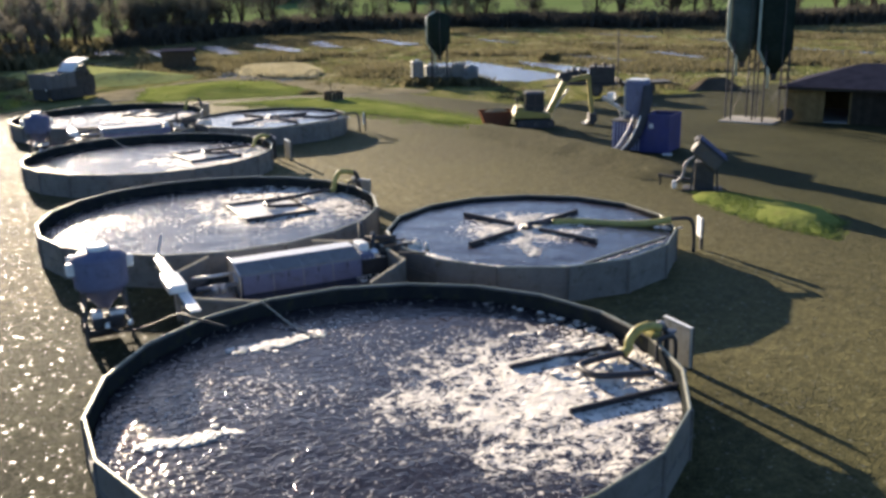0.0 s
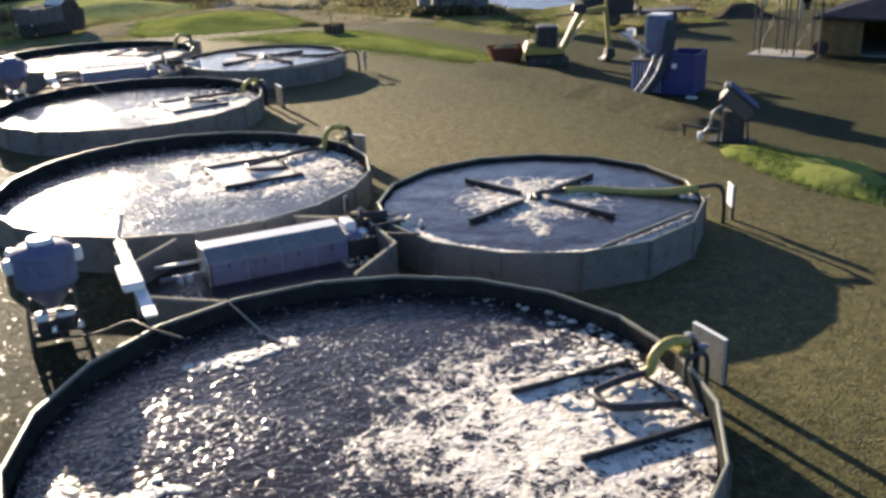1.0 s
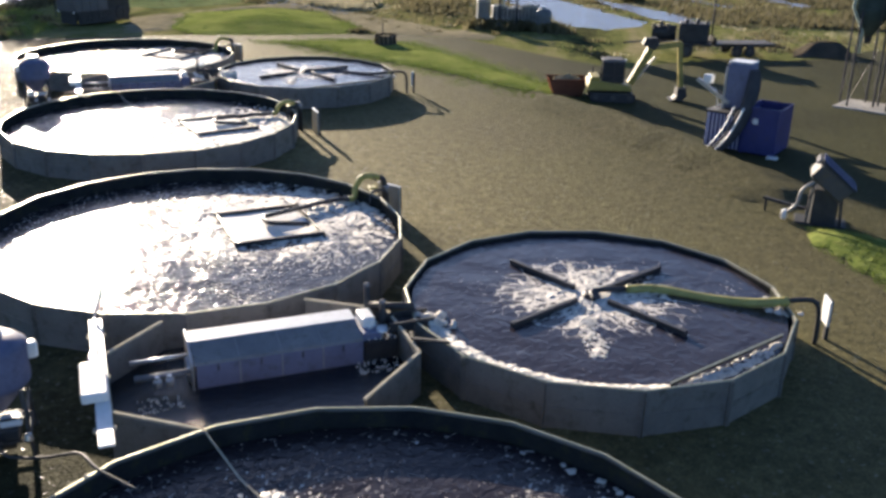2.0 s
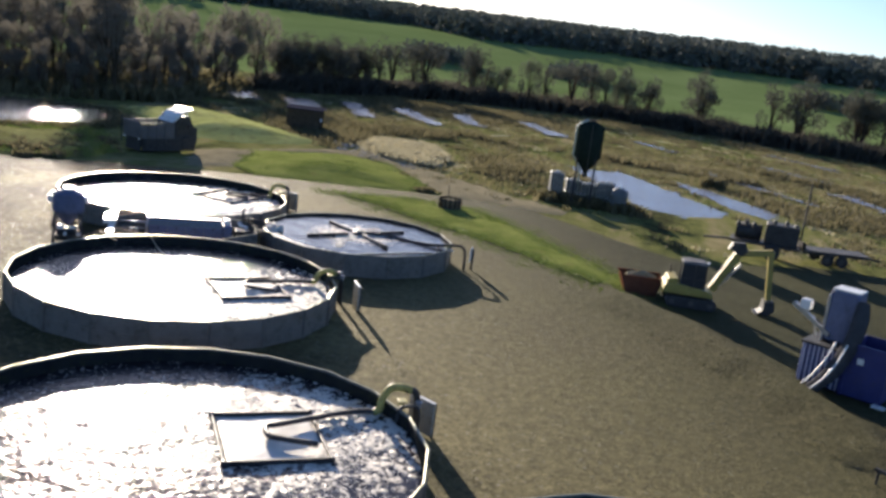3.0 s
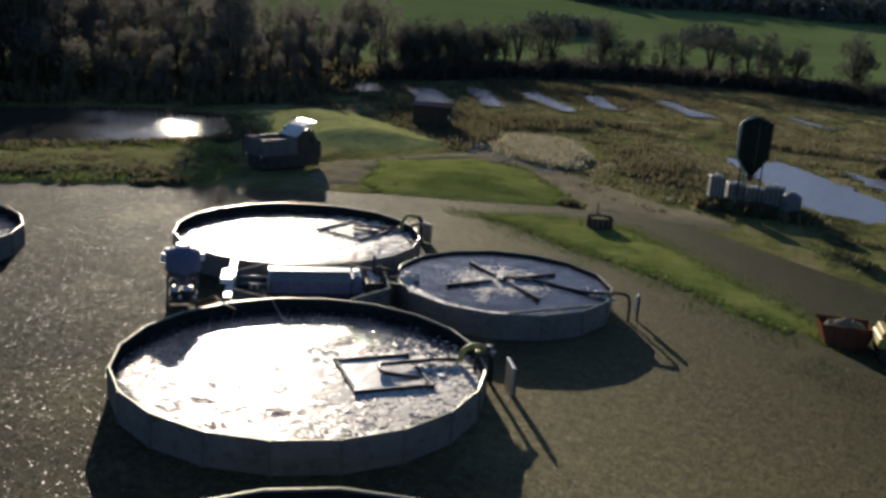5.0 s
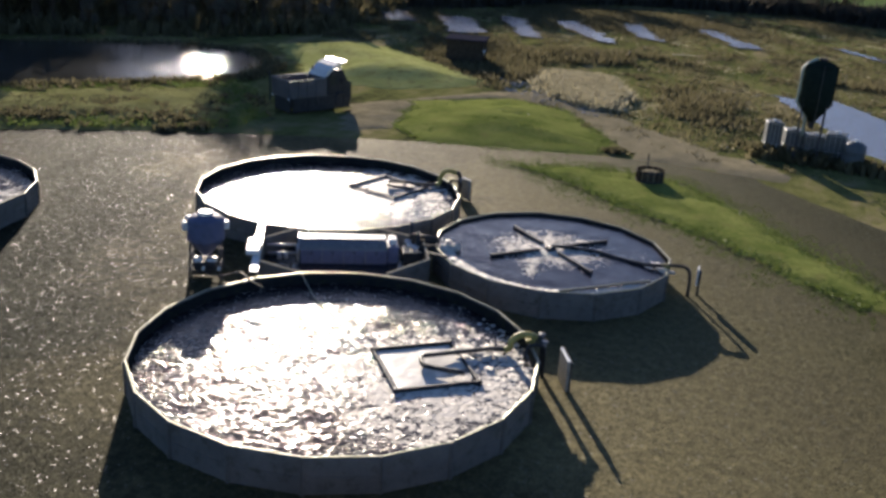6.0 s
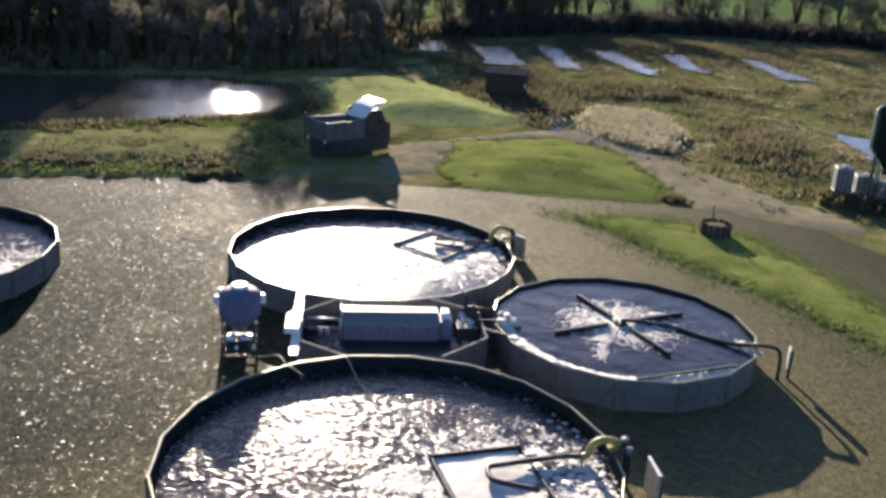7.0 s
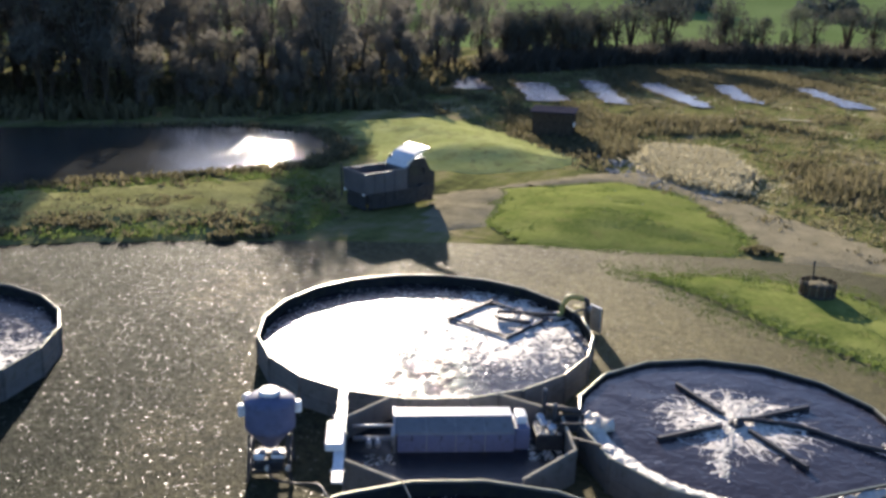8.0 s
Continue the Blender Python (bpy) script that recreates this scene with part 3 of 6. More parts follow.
def feed_hopper(m):
    """A conical feed hopper on a leg frame with a blower under it."""
    t = thing("feed_hopper", "grey-white conical feed hopper on a steel frame", "hopper", m, "feed hoppers")
    m0 = pose(-4.75, 8.35, 0)
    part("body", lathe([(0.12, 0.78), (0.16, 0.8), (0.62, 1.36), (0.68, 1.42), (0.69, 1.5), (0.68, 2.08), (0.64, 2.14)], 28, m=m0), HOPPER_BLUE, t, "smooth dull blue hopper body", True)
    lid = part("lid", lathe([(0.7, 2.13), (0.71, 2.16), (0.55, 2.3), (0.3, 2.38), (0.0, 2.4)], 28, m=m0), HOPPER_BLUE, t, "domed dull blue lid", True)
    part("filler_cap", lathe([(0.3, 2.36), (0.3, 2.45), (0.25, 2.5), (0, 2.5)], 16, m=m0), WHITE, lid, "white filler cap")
    for a in (8, 68, 150, 188):
        x, y = 0.74 * math.cos(radians(a)), 0.74 * math.sin(radians(a))
        part("lid_clamp", box(-0.1, -0.13, 1.98 - 0.1 * (a % 3), 0.12, 0.13, 2.2 - 0.04 * (a % 3), 0.06, m=m0 @ pose(x, y, 0, 0, 0, a)), WHITE, t, "white plastic clamp")
    for sx in (-1, 1):
        for sy in (-1, 1):
            part("leg", bar((-4.75 + 0.58 * sx, 8.35 + 0.58 * sy, 0), (-4.75 + 0.5 * sx, 8.35 + 0.5 * sy, 1.4), 0.06, 0.06), DULL, t)
    for z in (0.35, 0.85):
        for sx in (-1, 1):
            part("cross_bar", bar((-4.75 + 0.55 * sx, 7.8, z), (-4.75 + 0.55 * sx, 8.9, z), 0.05, 0.04), DULL, t)
            part("cross_bar", bar((-5.3, 8.35 + 0.55 * sx, z), (-4.2, 8.35 + 0.55 * sx, z), 0.05, 0.04), DULL, t)
    b = part("blower", box(-5.15, 7.75, 0.37, -4.35, 8.55, 0.66, 0.05), DARK, t, "dark blower casing")
    part("switch_box", box(-5.16, 7.72, 0.67, -4.86, 8.05, 0.86, 0.05), WHITE, b, "white switch box")
    part("filter_box", box(-4.7, 7.8, 0.67, -4.3, 8.1, 0.82, 0.04), WHITE, b, "white filter box")
    for x in (-4.78, -4.22):
        part("knob", lathe([(0.08, 0.66), (0.09, 0.7), (0.06, 0.8), (0, 0.82)], 12, m=pose(x, 7.68, -0.25)), STEEL, b)
    part("motor", tube([(-5.25, 8.15, 0.2), (-4.5, 8.15, 0.2)], 0.16, 14), DARK, t, smooth=True)
    part("feed_hose", tube(smooth_line([(-4.75, 7.8, 0.55), (-4.6, 7.2, 0.45), (-3.9, 6.5, 0.7), (-3.3, 5.7, 1.15), (-3.0, 5.0, 1.2), (-2.4, 4.3, 1.1)], 6), 0.03, 9), DARK, t, smooth=True)
    return t


def foam_heap(name, m, spots, label):
    """White water: lumpy low heaps run together."""
    bm = bmesh.new()
    for k, (x, y, z, r, h) in enumerate(spots):
        own = bmesh.new()
        bmesh.ops.create_icosphere(own, subdivisions=2, radius=1)
        for v in own.verts:
            f = 1 + 0.6 * noise.noise(v.co * 2.2 + Vector((k * 3.1, 0, 0))) + 0.4 * noise.noise(v.co * 6 + Vector((k, 5, 0)))
            v.co = Vector((v.co.x * r * f, v.co.y * r * f, max(-0.02, v.co.z * h * f)))
        own.transform(pose(x, y, z))
        join(bm, own)
    ob = part(name, bm, FOAM, smooth=True)
    ob.matrix_basis = m
    return tagged(ob, label, "foam", kind="stuff")


def overflow(m):
    """The outflow from the sump into the smaller tank: a dark box with risers and valves."""
    t = thing("overflow_unit", "dark outflow box with upright pipes and valves", "overflow", m, "overflow units")
    part("trough", box(2.75, 8.75, 0.1, 3.55, 9.75, 0.82, 0.02), DARK, t)
    part("spout", box(3.5, 8.95, 0.86, 4.5, 9.45, 0.98, 0.02), DARK, t, "dark flat spout")
    for y in (8.93, 9.47):
        part("spout_side", box(3.4, y - 0.02, 0.86, 4.5, y + 0.02, 1.12, 0.008), DARK, t)
    for x, y, z in ((3.15, 9.9, 1.72), (3.4, 9.5, 1.42)):
        r = part("riser", tube([(x, y, 0), (x, y, z)], 0.07, 12), DARK, t, smooth=True)
        part("cap", lathe([(0.075, z - 0.03), (0.085, z), (0.06, z + 0.04), (0, z + 0.05)], 12, m=pose(x, y, 0)), PALE_GREY, r, "white pipe cap")
    part("cross_pipe", tube([(3.15, 9.9, 1.18), (4.2, 9.55, 1.16)], 0.09, 12), DARK, t, smooth=True)
    for x, y, z in ((3.0, 9.2, 0.95), (3.2, 8.95, 0.93), (2.95, 9.5, 0.98)):
        part("valve_wheel", lathe([(0.03, 0), (0.03, 0.05), (0.12, 0.06), (0.14, 0.09), (0.12, 0.12), (0.03, 0.11), (0, 0.13)], 14, m=pose(x, y, z, 20, 10, 0)), STEEL, t, "shiny valve wheel")
    part("stay", bar((3.62, 8.1, 1.1), (4.35, 7.6, 1.12), 0.06, 0.06), DARK, t)
    return t


def frame_pen(m, at, turn, size, closed):
    """The floating frame at the inlet: boards on edge round an open middle."""
    t = thing("aerator_frame", "floating dark board frame round the inlet", "floating frame", m @ pose(at[0], at[1], 0.66, 0, 0, turn), "floating frames")
    w, d = size[0] / 2, size[1] / 2
    part("front_board", box(-w, -d - 0.035, -0.12, w, -d + 0.035, 0.12, 0.012), BLACK_BOARD, t)
    part("back_board", box(-w, d - 0.035, -0.12, w, d + 0.035, 0.1, 0.012), BLACK_BOARD, t)
    if closed:
        part("left_bar", tube([(-w, -d, 0.06), (-w, d, 0.06)], 0.045, 8), BLACK_BOARD, t)
    part("right_board", box(w - 0.03, -d, -0.08, w + 0.03, d, 0.08, 0.012), BLACK_BOARD, t)
    for x in (-w, w) if closed else (w,):
        for y in (-d, d):
            part("corner_float", lathe([(0, -0.1), (0.06, -0.08), (0.075, 0.06), (0.06, 0.13), (0, 0.14)], 12, m=pose(x, y, 0)), BLACK_BOARD, t)
    return t


def still_froth(m, size):
    """A skin of wet froth lying still inside a floating frame, thin towards one side."""
    bm = bmesh.new()
    n, w, d = 26, size[0] / 2 - 0.07, size[1] / 2 - 0.07
    grid = []
    for j in range(n + 1):
        for i in range(n + 1):
            x, y = -w + 2 * w * i / n, -d + 2 * d * j / n
            rim = min(w - abs(x), d - abs(y))
            thin = 0.05 * smoothstep(0.15, 0.9, x / w) * smoothstep(0.2, -0.7, y / d)
            z = 0.02 * noise.noise((x * 1.3, y * 1.3, 4.0)) + 0.008 * noise.noise((x * 6, y * 6, 1.0)) + 0.012 * min(1, rim / 0.2) - thin + 0.012
            grid.append(bm.verts.new((x, y, z)))
    for j in range(n):
        for i in range(n):
            k = j * (n + 1) + i
            bm.faces.new((grid[k], grid[k + 1], grid[k + n + 2], grid[k + n + 1]))
    edge = [e for e in bm.edges if e.is_boundary]
    low = [v for v in bmesh.ops.extrude_edge_only(bm, edges=edge)["geom"] if isinstance(v, bmesh.types.BMVert)]
    for v in low:
        v.co.z = -0.08
    ob = part("still_froth", bm, WET_FROTH, smooth=True)
    ob.matrix_basis = m
    return tagged(ob, "still cream froth lying inside a floating frame", "foam", kind="stuff")


def inlet(m, y0, bend, tail, board, lift):
    """The feed pipe of a large tank: up outside the wall, over the rim in an olive hose, then a dark looped pipe on the water."""
    t = thing("inlet_pipe", "olive hose over the tank rim into a dark looped pipe", "pipe", m, "inlet pipes")
    part("riser", tube(smooth_line([(6.42, y0, 0), (6.42, y0, 0.8), (6.4, y0, 1.08 + lift * 0.6), (6.3, y0, 1.2 + lift), (6.05, y0, 1.24 + lift)], 5), 0.075 + 0.1 * lift, 12), DARK, t, "dark bent pipe", True)
    part("hose", tube(smooth_line([(6.2, y0, 1.22 + lift), (5.92, y0 + 0.01, 1.3 + lift), (5.62, y0 + 0.03, 1.26 + lift), (5.42, y0 + 0.04, 1.06 + lift / 2), (5.36, y0 + 0.02, 0.86), (5.2, y0, 0.78)], 6), 0.105, 12), OLIVE_HOSE, t, "olive-yellow hose", True)
    bx, by = bend
    part("loop_pipe", tube(smooth_line([(5.3, y0, 0.8), (4.6, y0 - 0.03, 0.82), (bx + 0.35, by + 0.05, 0.86), (bx + 0.08, by, 0.85), (bx, by - 0.18, 0.84), (bx + 0.02, by - 0.5, 0.84), (bx + 0.2, by - 0.7, 0.84), tail], 5), 0.075, 10), BLACK_BOARD, t, smooth=True)
    for dy, z in ((0.22, 1.18), (-0.18, 1.12)):
        part("valve", lathe([(0.06, -0.14), (0.07, 0), (0.11, 0.02), (0.11, 0.06), (0.03, 0.08), (0, 0.1)], 12, m=pose(6.42, y0 + dy, z)), PIPE_GREY, t, "grey valve head")
    part("rim_bracket", box(5.86, y0 - 0.16, WALL + 0.004, 6.12, y0 + 0.16, 1.16, 0.02), OLIVE_HOSE, t)
    part("second_pipe", tube(smooth_line([(6.4, y0 - 0.35, 0), (6.4, y0 - 0.35, 0.8), (6.34, y0 - 0.35, 1.06), (6.1, y0 - 0.38, 1.14), (5.82, y0 - 0.45, 1.08), (5.72, y0 - 0.55, 0.7)], 5), 0.05, 10), DARK, t, smooth=True)
    p = thing("sluice_board", "upright pale grey board on two posts beside a tank", "board", m @ pose(board[0], board[1], 0, 0, 0, board[2]), "upright boards")
    part("board", box(-0.05, -0.48, 0.06, 0.03, 0.48, 1.05, 0.012), PALE_BOARD, p)
    for y in (-0.4, 0.4):
        part("post", box(0.035, y - 0.04, 0, 0.115, y + 0.04, 1.0, 0.008), DARK, p)
    part("top_edge", box(-0.06, -0.49, 1.05, 0.04, 0.49, 1.075, 0.008), WHITE, p, "bright top edge")
    return t


def cross_aerator(m, hose, thick, colour):
    """Four dark arms from a hub in the smaller tank, fed by an olive hose over the rim."""
    cx, cy = C_AT[0], C_AT[1] + 0.2
    t = thing("cross_aerator", "four dark arms from a hub in foaming water", "aerator", m @ pose(cx, cy, 0.93), "cross aerators")
    part("hub", lathe([(0.2, -0.1), (0.24, 0.04), (0.16, 0.14), (0, 0.16)], 16), BLACK_BOARD, t)
    for a in (-70, 20, 110, 200):
        part("arm", box(0.55, -0.06, -0.05, 2.82, 0.06, 0.13, 0.015, m=pose(0, 0, 0, 0, 0, a)), BLACK_BOARD, t, "dark board arm")
    h = thing("inlet_pipe", colour + " hose from the rim to the tank's middle", "pipe", m, "inlet pipes")
    part("loop", tube(smooth_line([(cx - 0.1, cy - 0.3, 1.0), (cx, cy - 0.02, 1.06), (cx + 0.35, cy + 0.05, 1.06), (cx + 1.1, cy + 0.0, 1.0)], 6), 0.07, 10), BLACK_BOARD, h, smooth=True)
    part("hose", tube(smooth_line([(cx + 1.0, cy - 0.02, 0.99), (cx + 1.8, cy - 0.25, 0.98), (cx + 2.6, cy - 1.0, 0.96), (cx + 3.4, cy - 1.75, 1.02), (cx + 4.2, cy - 2.25, 1.16)], 7), thick, 12), hose, h, colour + " hose", True)
    part("riser", tube(smooth_line([(cx + 4.2, cy - 2.18, 1.16), (cx + 4.75, cy - 2.4, 1.18), (cx + 4.95, cy - 2.48, 0.98), (cx + 5.0, cy - 2.5, 0.5), (cx + 5.0, cy - 2.5, 0)], 6), 0.065, 12), DARK, h, "dark bent pipe", True)
    part("rim_clamp", box(cx + 3.98, cy - 2.3, WALL + 0.004, cx + 4.22, cy - 1.95, 1.16, 0.02), OLIVE_HOSE, h)
    p = thing("sluice_board", "small white-faced board on a dark post beside a tank", "board", m @ pose(cx + 5.4, cy - 2.35, 0, 0, 0, -26), "upright boards")
    part("board", box(-0.06, -0.26, 0.45, 0.0, 0.26, 1.12, 0.012), WHITE, p)
    part("post", box(0.004, -0.06, 0, 0.1, 0.06, 1.05, 0.01), DARK, p)
    # overflow trough along the inside of the wall
    w = thing("overflow_trough", "narrow pale trough across the tank's edge", "trough", m @ pose(C_AT[0], C_AT[1], 0), "overflow troughs")
    a0, a1 = radians(-100), radians(-48)
    p0, p1 = Vector((4.45 * math.cos(a0), 4.45 * math.sin(a0), 1.0)), Vector((4.45 * math.cos(a1), 4.45 * math.sin(a1), 1.0))
    part("board", bar(p0, p1, 0.03, 0.07), DARK, w)
    part("lip", bar(p0 + Vector((0, 0, 0.05)), p1 + Vector((0, 0, 0.05)), 0.05, 0.02), RIM, w)
    return t


FOAM_BANK = [(1.3, 1.75), (0.6, 1.2), (0.1, 0.35), (-0.8, -1.0), (-1.25, -1.95), (-1.4, -2.75)]
pens = [[((3.95, -1.5), -2, (2.55, 2.5)), ((2.35, 17.6), 3, (2.6, 2.85))], [((2.6, -0.55), 11, (2.55, 2.7)), ((2.9, 18.35), 46, (2.6, 2.75))]]
for k, g in enumerate(GROUPS):
    drum_filter(g, -0.95 if k == 0 else -1.25, 2.7 if k == 0 else 2.1)
    sump(g)
    walkway(g)
    feed_hopper(g)
    overflow(g)
    cross_aerator(g, OLIVE_HOSE if k == 0 else BLACK_BOARD, 0.12 if k == 0 else 0.075, "olive-yellow" if k == 0 else "thin dark")
    for (at, turn, size), (bx, by) in zip(pens[k], (A_AT, B_AT[k])):
        frame_pen(g, at, turn, size, k == 1 or by > 0)
        up = 0.35 if by == 0 else 2.1
        if k == 0 and by == 0:
            up = -0.95
        lumps = [(4.2 + random.gauss(0, 0.5), up + random.gauss(-0.3, 0.6), 0.66, random.uniform(0.06, 0.2), random.uniform(0.02, 0.07)) for _ in range(30)]
        own = random.Random(60 + k)
        if k == 0 or by == 0:
            for _ in range(260):
                a, q = radians(own.gauss(-4 if by == 0 else 17, 15)), 5.95 - abs(own.gauss(0, 0.95))
                lumps.append((q * math.cos(a), q * math.sin(a), 0.655, own.uniform(0.03, 0.11), own.uniform(0.01, 0.03)))
        if (by == 0) == (k == 1):
            still_froth(g @ pose(at[0], at[1], 0.66, 0, 0, turn), size)
        foam_heap("inlet_foam", g @ pose(bx, by, 0), lumps, "white churned water under the inlet")
        inlet(g @ pose(bx, by, 0), up if by == 0 else up * 0.9, (at[0] - bx - 0.1, at[1] - by + 0.35), (at[0] - bx + 1.1, at[1] - by - 0.75, 0.84), ((7.1, -0.55, 0), (6.93, -0.55, 0))[k] if by == 0 else (6.7, 2.25, 30), 0.0 if by == 0 else 0.22)
    rim_foam = []
    for i in range(300):
        a = radians(176 + 84 * i / 300)
        r = RC - 0.2 - random.uniform(0, 0.3) * (1 - i / 380)
        rim_foam.append((C_AT[0] + r * math.cos(a), C_AT[1] + r * math.sin(a), 0.93, random.uniform(0.03, 0.12), random.uniform(0.012, 0.035)))
    for i in range(30):
        rim_foam.append((C_AT[0] + 4.05 + random.gauss(0, 0.12), C_AT[1] - 1.9 + random.gauss(0, 0.3), 0.94, random.uniform(0.03, 0.09), random.uniform(0.02, 0.06)))
        rim_foam.append((C_AT[0] - 4.25 + random.gauss(0, 0.15), C_AT[1] + 0.15 + random.gauss(0, 0.22), 0.95, random.uniform(0.04, 0.13), random.uniform(0.05, 0.16)))
    bank = []
    for (x0, y0), (x1, y1) in zip(FOAM_BANK, FOAM_BANK[1:]):
        for _ in range(75):
            q = random.random()
            bank.append((C_AT[0] + x0 + (x1 - x0) * q + random.gauss(0, 0.13), C_AT[1] + y0 + (y1 - y0) * q + random.gauss(0, 0.12), 0.93, random.uniform(0.015, 0.065), random.uniform(0.01, 0.03)))
    for _ in range(150):
        a, q = random.uniform(0, math.tau), abs(random.gauss(0, 0.75))
        bank.append((C_AT[0] + q * math.cos(a), C_AT[1] + 0.2 + q * math.sin(a), 0.93, random.uniform(0.02, 0.09), random.uniform(0.01, 0.035)))
    foam_heap("churned_foam", g, bank, "bank of churned white foam across the hub")
    for i in range(170):
        a = radians(random.uniform(-97, -51))
        q = random.uniform(4.06 / math.cos(a + radians(74)), RC - 0.2)
        rim_foam.append((C_AT[0] + q * math.cos(a), C_AT[1] + q * math.sin(a), 0.93, random.uniform(0.02, 0.08), random.uniform(0.012, 0.035)))
    rim_foam = [(x, y, z, r * (1 + 0.8 * k), h * (1 + k)) for x, y, z, r, h in rim_foam]
    foam_heap("rim_foam", g, rim_foam, "line of white foam along the tank rim")
    foam_heap("sump_foam", g, [(random.uniform(2.5, 3.5), random.uniform(8.2, 9.9), 0.34, random.uniform(0.012, 0.04), random.uniform(0.01, 0.03)) for _ in range(240)] + [(random.uniform(2.8, 3.5), random.uniform(8.8, 9.7), 0.83, random.uniform(0.012, 0.04), random.uniform(0.01, 0.04)) for _ in range(110)] + [(random.uniform(-2.2, -1.3), random.uniform(8.0, 8.6), 0.34, random.uniform(0.012, 0.035), 0.03) for _ in range(50)], "white splashes in the filter chamber")
    line = thing("feed_line", "thin pale line hanging from a tank rim", "line", g, "feed lines")
    part("line", tube([(-1.2, 5.95, 1.1), (-0.75, 4.7, 0.72), (-0.35, 3.6, 0.68)], 0.018, 6), PALE_TIMBER, line)


# two loose drifts of foam on the first tank
for line in ([(-5.15, 26.48), (-4.44, 26.84), (-3.98, 27.21), (-3.13, 27.85)], [(-5.59, 21.9), (-4.79, 22.12), (-4.15, 22.46)]):
    drift = []
    for (x0, y0), (x1, y1) in zip(line, line[1:]):
        for _ in range(45):
            s = random.random()
            drift.append((x0 + (x1 - x0) * s + random.gauss(0, 0.16), y0 + (y1 - y0) * s + random.gauss(0, 0.1), 0.67, random.uniform(0.02, 0.12), random.uniform(0.012, 0.03)))
    foam_heap("foam_drift", Matrix(), drift, "thin drift of white foam on dark water")

# ---- meadow, ponds, woods and hills ----
def pond_material():
    """Silty open water under a light breeze: long low waves with finer ripples on them."""
    m, n, l, bs = nodes_of("pond_water")
    pos = n.new("ShaderNodeNewGeometry").outputs["Position"]
    silt = noise_node(n, l, 0.12, 5, 0.6, pos)
    l.new(ramp_node(n, l, silt.outputs[0], [(0.35, (0.03, 0.032, 0.03)), (0.65, (0.06, 0.06, 0.053))]).outputs[0], bs.inputs["Base Color"])
    wave, ripple = noise_node(n, l, 0.75, 2, 0.5, pos), noise_node(n, l, 3.6, 4, 0.6, pos)
    gust = ramp_node(n, l, noise_node(n, l, 0.16, 3, 0.6, pos).outputs[0], [(0.36, (0.45, 0.45, 0.45)), (0.62, (1.2, 1.2, 1.2))])
    h = math_node(n, l, "ADD", math_node(n, l, "MULTIPLY", wave.outputs[0], 0.015), math_node(n, l, "MULTIPLY", ripple.outputs[0], 0.045))
    b = n.new("ShaderNodeBump")
    b.inputs["Strength"].default_value, b.inputs["Distance"].default_value = 1.0, 1.0
    l.new(math_node(n, l, "MULTIPLY", h, gust.outputs[0]), b.inputs["Height"])
    l.new(b.outputs[0], bs.inputs["Normal"])
    bs.inputs["Roughness"].default_value = 0.09
    bs.inputs["IOR"].default_value = 1.33
    return m


def plant(name, dark, light, rough=0.75, trans=0.15, spread=0.55):
    m, n, l, bs = nodes_of(name)
    isl = n.new("ShaderNodeNewGeometry")
    big = noise_node(n, l, 0.16, 4)
    f = math_node(n, l, "ADD", math_node(n, l, "MULTIPLY", isl.outputs["Random Per Island"], spread), math_node(n, l, "MULTIPLY", big.outputs[0], 0.6))
    col = ramp_node(n, l, f, [(0.25, dark), (0.85, light)])
    l.new(col.outputs[0], bs.inputs["Base Color"])
    bs.inputs["Roughness"].default_value = rough
    bs.inputs["Specular IOR Level"].default_value = 0.25
    tr = n.new("ShaderNodeBsdfTranslucent")
    l.new(col.outputs[0], tr.inputs["Color"])
    mx = n.new("ShaderNodeMixShader")
    mx.inputs[0].default_value = trans
    l.new(bs.outputs[0], mx.inputs[1])
    l.new(tr.outputs[0], mx.inputs[2])
    l.new(mx.outputs[0], n["Material Output"].inputs["Surface"])
    return m


GRASS = plant("grass_blades", (0.12, 0.17, 0.04), (0.19, 0.24, 0.07), 0.7, 0.3)
SCRUB = plant("scrub", (0.09, 0.085, 0.045), (0.17, 0.15, 0.085), 0.85, 0.4)
REED = plant("dry_reed", (0.145, 0.138, 0.068), (0.24, 0.215, 0.112), 0.85, 0.35)
MARSH = plant("marsh_blades", (0.1, 0.13, 0.042), (0.17, 0.195, 0.075), 0.8, 0.35)
PALE_REED = plant("pale_reed", (0.34, 0.31, 0.2), (0.55, 0.5, 0.34), 0.85, 0.4)
BARE = plant("bare_twigs", (0.16, 0.15, 0.125), (0.2, 0.188, 0.155), 0.9, 0.4, 0.3)
NEEDLE = plant("needles", (0.09, 0.105, 0.075), (0.13, 0.15, 0.1), 0.85, 0.35, 0.3)
FARWOOD = plant("far_wood", (0.1, 0.115, 0.1), (0.13, 0.145, 0.125), 0.95, 0.12, 0.2)
HEDGE_DARK = plant("hedge_twigs", (0.06, 0.058, 0.05), (0.11, 0.1, 0.082), 0.9, 0.4, 0.4)
HEDGE_TWIGS = plant("hedge_tree_twigs", (0.08, 0.085, 0.068), (0.11, 0.112, 0.09), 0.9, 0.25, 0.3)
BARK = mat("bark", (0.045, 0.035, 0.025), (0.10, 0.08, 0.06), 4, 0.9, 0, 0.7)
TURF = mat("short_turf", (0.1, 0.138, 0.034), (0.25, 0.275, 0.085), 0.35, 0.85, 0, 0.8, 12, 0.05, dirt=(0.2, 0.2, 0.07))
PALE_TURF = mat("pale_turf", (0.27, 0.3, 0.1), (0.38, 0.4, 0.17), 0.4, 0.85, 0, 0.8, 12, 0.05, dirt=(0.17, 0.15, 0.07))
